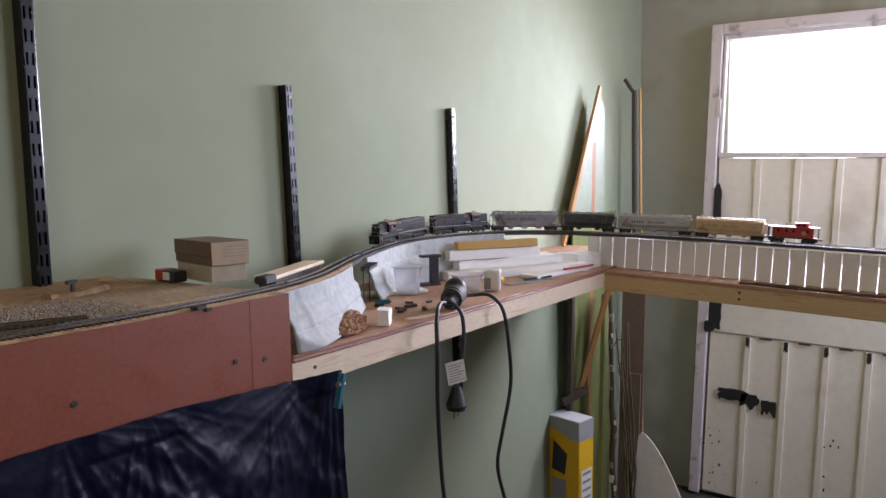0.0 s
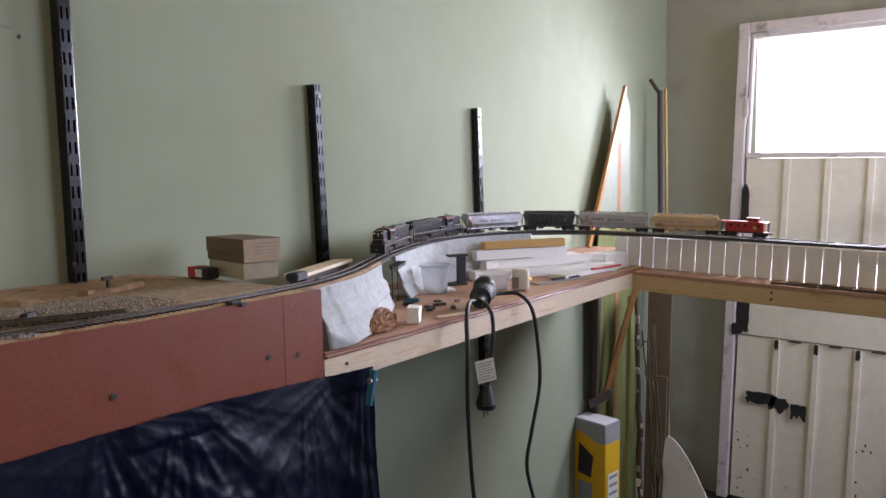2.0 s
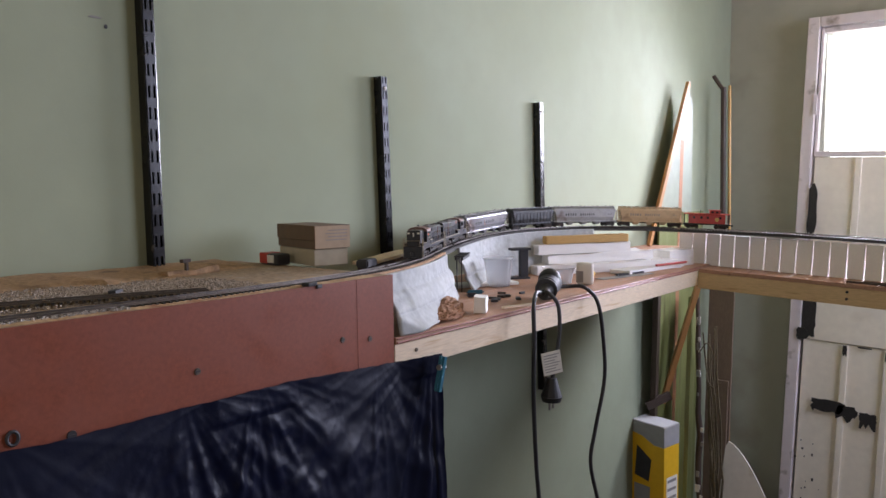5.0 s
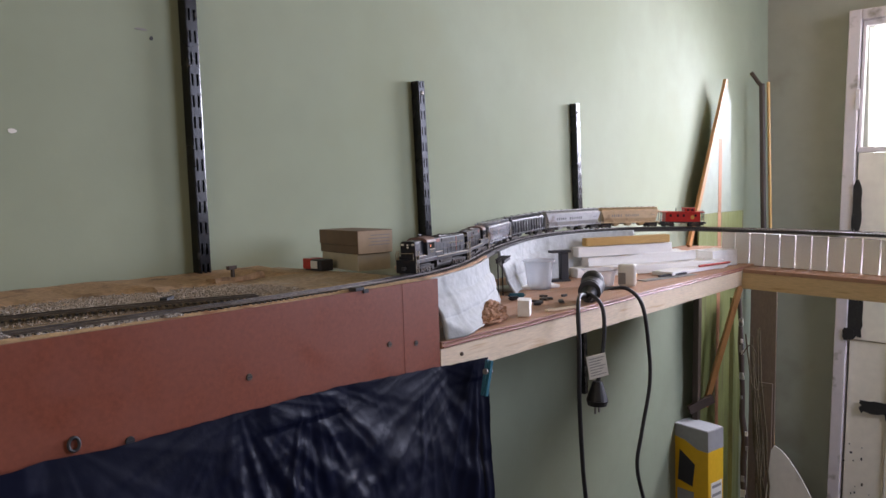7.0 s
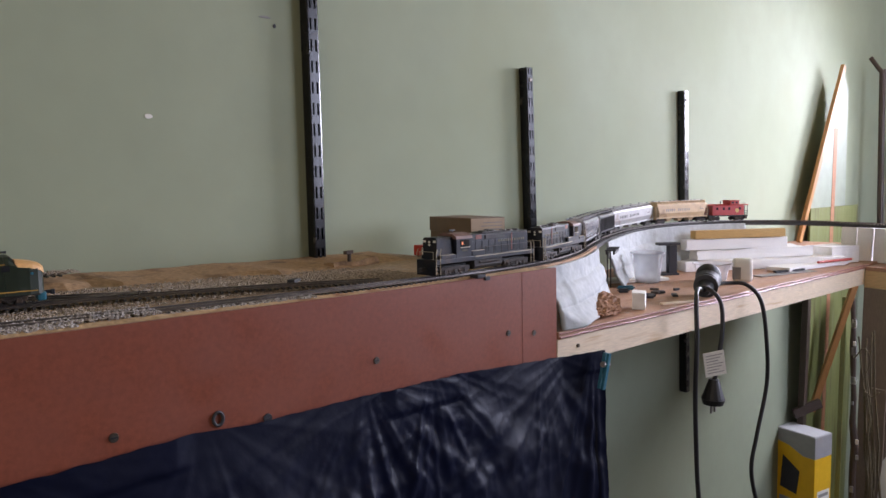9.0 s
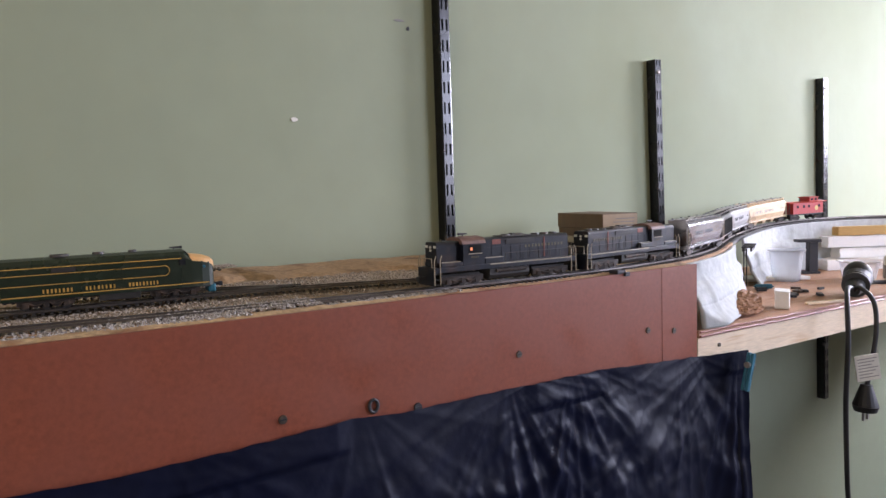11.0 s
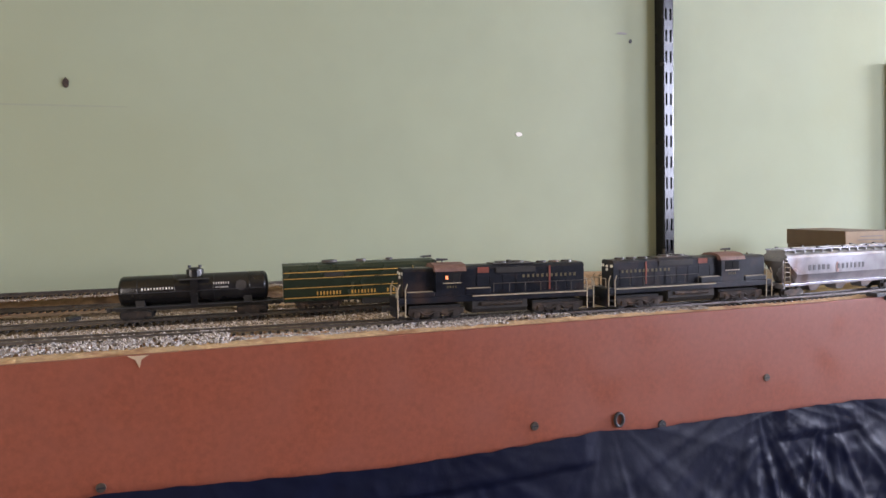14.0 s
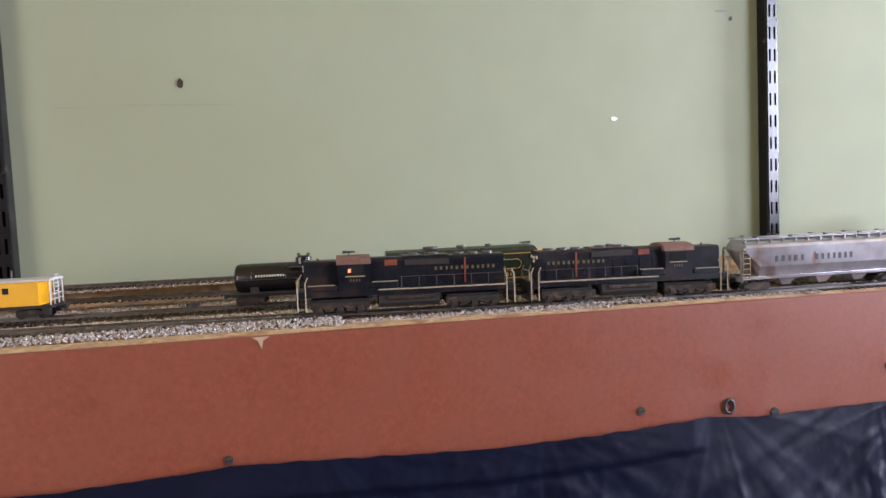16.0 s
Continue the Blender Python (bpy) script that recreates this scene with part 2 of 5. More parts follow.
def cyl(bm, a, b, r0, r1=None, n=12, caps=True):
    a, b = Vector(a), Vector(b)
    r1 = r0 if r1 is None else r1
    q = (b - a).to_track_quat('Z', 'Y')
    rings = []
    for p, r in ((a, r0), (b, r1)):
        rings.append([bm.verts.new(p + q @ Vector((r * math.cos(2 * math.pi * i / n), r * math.sin(2 * math.pi * i / n), 0))) for i in range(n)])
    for i in range(n):
        bm.faces.new((rings[0][i], rings[0][(i + 1) % n], rings[1][(i + 1) % n], rings[1][i]))
    if caps:
        bm.faces.new(rings[0][::-1])
        bm.faces.new(rings[1])
    return bm


def mcyl(*a, **k):
    return cyl(bmesh.new(), *a, **k)


def tube(bm, pts, r, n=8):
    pts = [Vector(p) for p in pts]
    rings = []
    last, q = None, None
    for i, p in enumerate(pts):
        d = (pts[min(i + 1, len(pts) - 1)] - pts[max(i - 1, 0)]).normalized()
        q = d.to_track_quat('Z', 'Y') if last is None else last.rotation_difference(d) @ q
        last = d
        rr = r[i] if isinstance(r, (list, tuple)) else r
        rings.append([bm.verts.new(p + q @ Vector((rr * math.cos(2 * math.pi * k / n), rr * math.sin(2 * math.pi * k / n), 0))) for k in range(n)])
    for a, b in zip(rings[:-1], rings[1:]):
        for k in range(n):
            bm.faces.new((a[k], a[(k + 1) % n], b[(k + 1) % n], b[k]))
    bm.faces.new(rings[0][::-1])
    bm.faces.new(rings[-1])
    return bm


def prism(bm, pts, axis, a, b):
    """A closed outline of two coordinates, drawn out along an axis from a to b."""
    def at(p, h):
        return {'x': (h, p[0], p[1]), 'y': (p[0], h, p[1]), 'z': (p[0], p[1], h)}[axis]
    lo = [bm.verts.new(at(p, a)) for p in pts]
    hi = [bm.verts.new(at(p, b)) for p in pts]
    n = len(pts)
    for i in range(n):
        bm.faces.new((lo[i], lo[(i + 1) % n], hi[(i + 1) % n], hi[i]))
    bm.faces.new(lo[::-1])
    bm.faces.new(hi)
    bmesh.ops.recalc_face_normals(bm, faces=bm.faces[:])
    return bm


def spline(pts, n=12):
    """A smooth line through the points."""
    p = [Vector(q) for q in pts]
    p = [2 * p[0] - p[1]] + p + [2 * p[-1] - p[-2]]
    out = []
    for i in range(1, len(p) - 2):
        a, b, c, d = p[i - 1:i + 3]
        for k in range(n):
            u = k / n
            out.append(0.5 * (2 * b + (c - a) * u + (2 * a - 5 * b + 4 * c - d) * u * u + (3 * b - a - 3 * c + d) * u ** 3))
    out.append(p[-2])
    return out


def loft(bm, rows, close=False):
    """A sheet through rows of points of equal length."""
    vs = [[bm.verts.new(p) for p in row] for row in rows]
    for a, b in zip(vs[:-1], vs[1:]):
        k = len(a)
        for i in range(k if close else k - 1):
            bm.faces.new((a[i], a[(i + 1) % k], b[(i + 1) % k], b[i]))
    if close:
        bm.faces.new(vs[0][::-1])
        bm.faces.new(vs[-1])
    bmesh.ops.recalc_face_normals(bm, faces=bm.faces[:])
    return bm


def shell(ob, thick, offset=0.0):
    s = ob.modifiers.new("shell", 'SOLIDIFY')
    s.thickness, s.offset = thick, offset
    return ob


def structure(name, bm, material, label, category="wall", parent=None):
    return tagged(part(name, bm, material, parent), label, category, kind="structure")


# ---- the room ----
WX, NY, EX, SY, CZ = -1.105, 3.22, 1.10, -2.3, 2.55
structure("floor", mbox(WX, EX, SY, NY, -0.1, 0.0), M_FLOOR, "dusty grey concrete floor of the shed", "floor")
structure("ceiling", mbox(WX - 0.12, EX + 0.12, SY - 0.12, NY + 0.12, CZ, CZ + 0.06), M_CEIL, "unseen ceiling, tinted cream to bounce warm light", "ceiling")
structure("wall_west", mbox(WX - 0.12, WX, SY - 0.12, NY + 0.12, -0.1, CZ), M_WALL, "pale green painted wall behind the shelves")
bm = mbox(WX, 0.0, SY - 0.12, SY, -0.1, CZ)
box(bm, 1.02, EX, SY - 0.12, SY, -0.1, CZ)
box(bm, 0.0, 1.02, SY - 0.12, SY, -0.1, 1.05)
box(bm, 0.0, 1.02, SY - 0.12, SY, 2.25, CZ)
structure("wall_south", bm, M_WALL_UNSEEN, "unseen end wall, kept dark to cut bounce, with a window opening")
bm = mbox(WX, -0.715, NY, NY + 0.12, -0.1, CZ)
box(bm, 0.055, EX, NY, NY + 0.12, -0.1, CZ)
box(bm, -0.715, 0.055, NY, NY + 0.12, 2.07, CZ)
box(bm, -0.715, 0.055, NY, NY + 0.12, -0.1, 1.53)
structure("wall_north", bm, M_WALL_N, "grey-green painted wall round the door")
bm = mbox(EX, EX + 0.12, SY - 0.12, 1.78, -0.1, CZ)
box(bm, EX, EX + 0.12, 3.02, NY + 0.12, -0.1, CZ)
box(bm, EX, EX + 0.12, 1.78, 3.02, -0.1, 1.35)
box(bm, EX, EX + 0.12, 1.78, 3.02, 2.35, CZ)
structure("wall_east", bm, M_WALL_UNSEEN, "unseen east wall, kept dark to cut bounce, with a wide window opening")
structure("backdrop", mbox(-1.6, 1.2, 3.9, 3.92, 0.8, 2.9), M_BACKDROP, "glaring white daylight beyond the door window", "sky")

# the door, out of true by two degrees
door = thing("door_1", "worn cream ledged door with a high window and chipped paint", "door", pose(-0.803, 3.17, 1.2, 0, 1.8, 0), kind="structure")
DW, DZ0, DZ1 = 0.93, -1.185, 0.915
part("frame_jamb", mbox(0.0, 0.045, -0.02, 0.05, DZ0, DZ1, bevel=0.004), M_DOORFRAME, door, "lilac-white chipped door frame")
part("frame_jamb", mbox(DW - 0.045, DW, -0.02, 0.05, DZ0, DZ1, bevel=0.004), M_DOORFRAME, door)
part("frame_head", mbox(0.0455, DW - 0.0455, -0.02, 0.05, DZ1 - 0.04, DZ1, bevel=0.004), M_DOORFRAME, door)
lx0, lx1, wz0 = 0.049, DW - 0.049, 0.37
part("stile", mbox(lx0, lx0 + 0.012, 0.0, 0.04, wz0, DZ1 - 0.044, bevel=0.003), M_DOORFRAME, door)
part("stile", mbox(lx1 - 0.012, lx1, 0.0, 0.04, wz0, DZ1 - 0.044, bevel=0.003), M_DOORFRAME, door)
part("top_rail", mbox(lx0 + 0.0125, lx1 - 0.0125, 0.0, 0.04, DZ1 - 0.064, DZ1 - 0.044, bevel=0.003), M_DOORFRAME, door)
pane = part("pane", mbox(lx0 + 0.010, lx1 - 0.010, 0.018, 0.022, wz0, DZ1 - 0.06), M_GLASS, door)
pane.visible_shadow = False
part("window_sill_rail", mbox(lx0, lx1, -0.006, 0.04, wz0 - 0.022, wz0 - 0.0005, bevel=0.003), M_DOORFRAME, door)
EDGES = (0.053, 0.214, 0.366, 0.518, 0.670, 0.822, 0.878)
for x0, x1 in zip(EDGES[:-1], EDGES[1:]):
    part("board", mbox(x0 + 0.0008, x1 - 0.0008, 0.004, 0.03, -0.21, wz0 - 0.024, bevel=0.003), M_DOOR, door)
    part("board", mbox(x0 + 0.0008, x1 - 0.0008, 0.004, 0.03, DZ0 + 0.01, -0.427, bevel=0.005), M_DOOR, door)
    if x1 < 0.85:
        part("cover_strip", mbox(x1 - 0.013, x1 + 0.013, -0.006, 0.004, DZ0 + 0.01, -0.429, bevel=0.004), M_DOOR, door)
        part("cover_strip", mbox(x1 - 0.013, x1 + 0.013, -0.004, 0.004, -0.208, wz0 - 0.024, bevel=0.0035), M_DOOR, door)
part("backing", mbox(0.053, DW - 0.053, 0.0305, 0.036, DZ0 + 0.012, wz0 - 0.026), M_DOOR, door)
part("middle_rail", mbox(0.053, DW - 0.053, -0.004, 0.032, -0.424, -0.212, bevel=0.003), M_DOOR, door)


def chip(x, z, w, h, seed, y=-0.0085, tail=0.0):
    """A flake of bare wood with a ragged outline."""
    rnd = random.Random(seed)
    pts = []
    for i in range(26):
        a = 2 * math.pi * i / 26
        r = 1 + rnd.uniform(-0.14, 0.10)
        px = max(-1, min(1, 1.25 * math.cos(a))) * w / 2 * r
        pz = max(-1, min(1, 1.25 * math.sin(a))) * h / 2 * r
        pts.append((x + px, z + pz - (tail * rnd.random() if math.sin(a) < -0.6 else 0)))
    part("bare_patch", prism(bmesh.new(), pts, 'y', y, y + 0.003), M_BARE, door, "bare black patch in chipped paint")


chip(0.165, -0.695, 0.125, 0.045, 1, tail=0.02)
chip(0.236, -0.708, 0.075, 0.045, 2, tail=0.03)
chip(0.314, -0.722, 0.062, 0.045, 3, tail=0.03)
chip(0.062, 0.13, 0.034, 0.20, 4, y=-0.026)
chip(0.066, -0.335, 0.062, 0.17, 5, y=-0.0085)
chip(0.052, -0.40, 0.04, 0.05, 6, y=-0.026)
for i in range(20):
    r = random.Random(200 + i)
    size = r.uniform(0.003, 0.009)
    chip(r.choice((0.075, 0.10, 0.125, 0.28, 0.43, 0.56)) + r.uniform(-0.03, 0.03), r.uniform(-1.15, -0.80), size, size * r.uniform(0.8, 2.2), 300 + i)
for i, x in enumerate(EDGES[1:5]):
    chip(x, -0.450, 0.016, 0.038, 500 + i, y=-0.0085, tail=0.01)
    chip(x + 0.07, -0.431, 0.05, 0.006, 520 + i, y=-0.0075)
part("hinge", mbox(0.038, 0.053, -0.026, -0.018, 0.52, 0.60, bevel=0.002), M_DOORFRAME, door)

# marks on the long wall
for i, (y, z, w, h, c) in enumerate(((0.209, 1.521, 0.010, 0.006, M_WHITE), (0.400, 1.664, 0.005, 0.006, M_INK), (-0.372, 1.573, 0.007, 0.012, M_TRUCK), (0.385, 1.675, 0.018, 0.003, M_INK_G))):
    pts = [(y + w / 2 * math.cos(a) * random.uniform(0.8, 1.15), z + h / 2 * math.sin(a) * random.uniform(0.8, 1.15)) for a in [k * math.pi / 6 for k in range(12)]]
    tagged(part("wall_mark", prism(bmesh.new(), pts, 'x', WX - 0.001, WX + 0.0012), c), "small chip or smudge on the green wall paint", "wall mark", kind="structure")

M_SMUDGE = mat("dull_wall_smudge", (0.262, 0.285, 0.205), 0.85, vary=0.08, scale=60)
for y, z, w, h in ((-0.385, 1.547, 0.16, 0.0022), (-0.50, 1.545, 0.04, 0.0016)):
    pts = [(y + w / 2 * math.cos(a), z + h / 2 * math.sin(a)) for a in [k * math.pi / 8 for k in range(16)]]
    tagged(part("wall_mark", prism(bmesh.new(), pts, 'x', WX - 0.001, WX + 0.0005), M_SMUDGE), "faint scuff in the green wall paint", "wall mark", kind="structure")

# slotted shelf uprights
def upright(y, z0, z1, lean=0.0):
    """A folded steel channel, its face pierced by a double row of slots."""
    ob = thing("slotted_upright", "black steel twin-slot shelf upright screwed to the wall", "shelf upright", pose(WX, y, z0, lean, 0, 0), "shelf uprights")
    h, w, d, r = z1 - z0, 0.0100, 0.0205, 0.0022
    bm = bmesh.new()
    for s in (-1, 1):
        a, b = sorted((s * w, s * (w - 0.0018)))
        box(bm, 0.0005, d - r, a, b, 0, h)
        prism(bm, [(d - r, s * w), (d - r * 0.3, s * (w - r * 0.3)), (d, s * (w - r)), (d - 0.0015, s * (w - r)), (d - r, s * (w - 0.0018))], 'z', 0, h)
    box(bm, d - 0.0015, d, -0.0024, 0.0024, 0, h)
    k = 0
    while k * 0.032 + 0.004 < h:
        z = k * 0.032
        for a, b in ((-w + r, -0.0058), (0.0058, w - r)):
            box(bm, d - 0.0015, d, a, b, z, min(z + 0.032, h))
        for a, b in ((-0.0058, -0.0024), (0.0024, 0.0058)):
            box(bm, d - 0.0015, d, a, b, z, min(z + 0.0145, h))
        k += 1
    part("channel", bm, M_BLACK, ob)
    part("web", mbox(0.001, 0.003, -w + 0.002, w - 0.002, 0, h), M_INK, ob, "dark back of the channel behind the slots")
    for z in (0.104, h - 0.024):
        part("screw", mcyl((d, 0, z), (d + 0.0025, 0, z), 0.0048, 0.0035, 10), M_SCREW, ob)
    return ob


upright(-0.5766, 1.20, 2.45)
upright(0.4544, 1.20, 2.45)
upright(0.974, 0.86, 1.656, 1.6)
upright(1.584, 0.86, 1.658, 1.6)

# ---- benchwork ----
# long shelf behind the red-brown board
deck = thing("layout_deck", "dusty chipboard deck carrying the model tracks", "model railway", kind="structure")
part("deck_board", mbox(WX + 0.001, -0.7395, -1.75, 0.60, 1.285, 1.3085), M_DECK, deck)
rows = []
rnd = random.Random(5)
bm = bmesh.new()
ys = [-1.75 + 0.03 * i for i in range(78)]
edge = [-1.045 + 0.03 * math.sin(y * 5) + rnd.uniform(-0.012, 0.012) + (0.05 if y > 0.1 else 0) * max(0.0, min(1.0, (y - 0.1) * 4)) for y in ys]
rows = [[(WX + 0.002, y, 1.3087), (WX + 0.002, y, 1.3285 - 0.014 * (y + 0.5) + rnd.uniform(-0.002, 0.002)), (e - 0.018, y, 1.3225 - 0.012 * (y + 0.5) + rnd.uniform(-0.003, 0.003)), (e, y, 1.3087)] for y, e in zip(ys, edge)]
part("back_ledge", loft(bm, rows), M_CHIP, deck, "ragged brown chipboard ledge along the wall")
rows = []
for i in range(180):
    y = -1.75 + i * 0.013
    zt = 1.3085 + 0.010 * max(0.0, 0.35 - y)
    inner = -0.764 + 0.004 * noise.noise(Vector((y * 25, 3, 0)))
    rows.append([(-0.7390, y, 1.3086), (-0.7390, y, zt + 0.0012 * noise.noise(Vector((y * 40, 0, 0)))), (-0.752, y, zt + 0.0016 + 0.0012 * noise.noise(Vector((y * 55, 7, 0)))), (inner, y, zt + 0.0008), (inner - 0.05, y, 1.3086)])
part("front_lip", loft(bmesh.new(), rows), M_LIP, deck, "ragged tan glue-stained front edge")
fascia = thing("fascia_board", "red-brown hardboard fascia fixed along the layout shelf", "fascia board")
def fascia_panel(y0, y1, x, z0):
    n = max(2, int((y1 - y0) / 0.05))
    return loft(bmesh.new(), [[(x, y, z0), (x, y, 1.3095 + 0.010 * max(0.0, 0.35 - y)), (x - 0.005, y, 1.3095 + 0.010 * max(0.0, 0.35 - y)), (x - 0.005, y, z0)] for y in [y0 + (y1 - y0) * i / n for i in range(n + 1)]], close=True)
part("panel", fascia_panel(-1.75, 0.5290, -0.7328, 1.15), M_FASCIA, fascia)
part("panel", fascia_panel(0.5294, 0.597, -0.7325, 1.15), M_FASCIA, fascia)
for y, z, r in ((0.551, 1.229, 0.0042), (0.503, 1.236, 0.0042), (0.300, 1.238, 0.0042), (0.038, 1.222, 0.0045), (0.173, 1.206, 0.005), (-0.31, 1.222, 0.004), (-0.62, 1.235, 0.004)):
    sc = part("screw", mcyl((-0.7345, y, z), (-0.7316, y, z), r, r * 0.85, 12), M_SCREW if r < 0.005 else M_INK, fascia)
    part("slot", mbox(-0.7318, -0.7312, y - r * 0.6, y + r * 0.6, z - 0.0006, z + 0.0006), M_INK, sc)
bm = bmesh.new()
tube(bm, [(-0.7315, 0.125 + 0.0045 * math.cos(a), 1.217 + 0.006 * math.sin(a)) for a in [i * math.pi / 10 for i in range(21)]], 0.0016, 6)
part("ring_mark", bm, M_INK, fascia, "black ink ring round a hole")
bm = bmesh.new()
prism(bm, [(-0.288, 1.3155), (-0.274, 1.3155), (-0.279, 1.3125), (-0.2805, 1.306), (-0.283, 1.3125)], 'x', -0.7345, -0.7320)
part("glue_drip", bm, M_CARD_L, fascia, "pale dried glue drip")

# the long wall bench beyond, a step lower
bench = thing("bench_shelf", "low plywood bench shelf with a pale pine front rail", "bench")
part("bench_top", prism(bmesh.new(), [(WX + 0.002, 0.601), (-0.7320, 0.601), (-0.6995, 1.689), (-0.70, 2.30), (WX + 0.002, 2.30)], "z", 1.212, 1.2215), M_PLY, bench, "stained reddish plywood top")
part("front_rail", prism(bmesh.new(), [(-0.7318, 0.598), (-0.7000, 1.688), (-0.7205, 1.688), (-0.7525, 0.598)], "z", 1.175, 1.2115), M_PINE, bench, "pale planed pine front rail")
for z, r in ((1.2195, 0.0012), (1.2140, 0.0016)):
    part("edge_strip", tube(bmesh.new(), [(-0.7308 + 0.0319 * k / 12, 0.602 + 1.08 * k / 12, z + 0.0006 * math.sin(k * 2.1)) for k in range(13)], r, 6), M_FASCIA, bench, "dark split edge of the plywood")
part("screw", mcyl((-0.7315, 0.64, 1.198), (-0.7288, 0.64, 1.198), 0.003, 0.0025, 10), M_SCREW, bench)
part("bracket", mbox(WX + 0.002, -0.76, 1.562, 1.584, 1.186, 1.2115, bevel=0.002), M_BLACK, bench, "black steel shelf bracket")

# shelf that crosses in front of the door
SLOPE = 0.041
cross = thing("crossing_shelf", "plywood shelf on a pine rail crossing before the door", "shelf", pose(-0.70, 1.69, 1.2165, 0, 2.35, 0))
part("shelf_top", mbox(0.0012, 1.79, 0.0, 0.60, -0.009, 0.0, bevel=0.001), M_PLY, cross)
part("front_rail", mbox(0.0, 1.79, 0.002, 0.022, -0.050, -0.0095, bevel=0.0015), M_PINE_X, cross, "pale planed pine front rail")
for z in (-0.019, -0.035):
    part("bolt_head", mcyl((0.335, 0.0025, z), (0.335, -0.001, z), 0.0032, 0.003, 10), M_INK, cross)
bm = bmesh.new()
for x0, x1, y in ((0.33, 0.62, 0.012), (0.55, 1.2, 0.020), (0.36, 0.9, 0.03)):
    tube(bm, [(x0 + (x1 - x0) * i / 10, y + 0.006 * math.sin(i * 1.3), 0.003) for i in range(11)], 0.0026, 6)
part("loose_strip", bm, M_DARKWOOD, cross, "dark split strips along the front edge")
foam = thing("foam_riser_strip", "row of white polystyrene blocks carrying the track across", "foam riser", pose(-0.70, 1.69, 1.2170, 0, 2.35, 0))
for i in range(50):
    x = -0.085 + i * 0.0365
    r = random.Random(i)
    part("foam_block", mbox(x + 0.0013, x + 0.0352, 0.083 + r.uniform(0, 0.002), 0.099, 0.0005, 0.0835 + r.uniform(-0.0006, 0.0006), bevel=0.0012), M_FOAM, foam)

# ---- the tracks ----
MAIN = spline([(-0.86, -1.0, 1.325), (-0.825, -0.50, 1.322), (-0.80, -0.215, 1.3195), (-0.777, 0.09, 1.3155), (-0.766, 0.28, 1.3145), (-0.766, 0.42, 1.3135), (-0.774, 0.53, 1.313),
               (-0.795, 0.65, 1.313), (-0.836, 0.76, 1.313), (-0.894, 0.869, 1.3135), (-0.957, 0.99, 1.315), (-1.005, 1.11, 1.3175), (-1.024, 1.22, 1.323), (-1.010, 1.345, 1.3275), (-0.955, 1.52, 1.3275),
               (-0.84, 1.655, 1.3235), (-0.70, 1.737, 1.3165), (-0.53, 1.783, 1.3100), (-0.35, 1.793, 1.3020), (-0.1, 1.797, 1.2915), (0.3, 1.80, 1.2750), (1.06, 1.80, 1.2436)], 12)
SIDING = spline([(-1.03, -1.4, 1.316), (-0.985, -0.9, 1.316), (-0.945, -0.5, 1.316), (-0.926, -0.30, 1.316), (-0.909, -0.12, 1.316), (-0.894, 0.03, 1.316), (-0.868, 0.14, 1.316), (-0.832, 0.25, 1.3155), (-0.785, 0.36, 1.315)], 14)
WALLSIDE = spline([(-1.083, -1.3, 1.3385), (-1.083, -0.5, 1.3335), (-1.079, -0.1, 1.3290), (-1.074, 0.10, 1.3260)], 12)
BACK = spline([(-1.075, -1.4, 1.322), (-1.05, -0.9, 1.322), (-1.035, -0.5, 1.322), (-1.015, -0.30, 1.321), (-0.985, -0.1, 1.318), (-0.94, 0.03, 1.316), (-0.885, 0.13, 1.316)], 14)


def lengths(line):
    s = [0.0]
    for a, b in zip(line[:-1], line[1:]):
        s.append(s[-1] + (Vector(b[:2]) - Vector(a[:2])).length)
    return s


def at_length(line, acc, s):
    i = max(0, min(len(acc) - 2, int(np.searchsorted(acc, s)) - 1))
    u = (s - acc[i]) / (acc[i + 1] - acc[i])
    d = (line[i + 1] - line[i]).normalized()
    return line[i].lerp(line[i + 1], u), d


MAIN_S, SIDING_S, BACK_S, WALLSIDE_S = lengths(MAIN), lengths(SIDING), lengths(BACK), lengths(WALLSIDE)


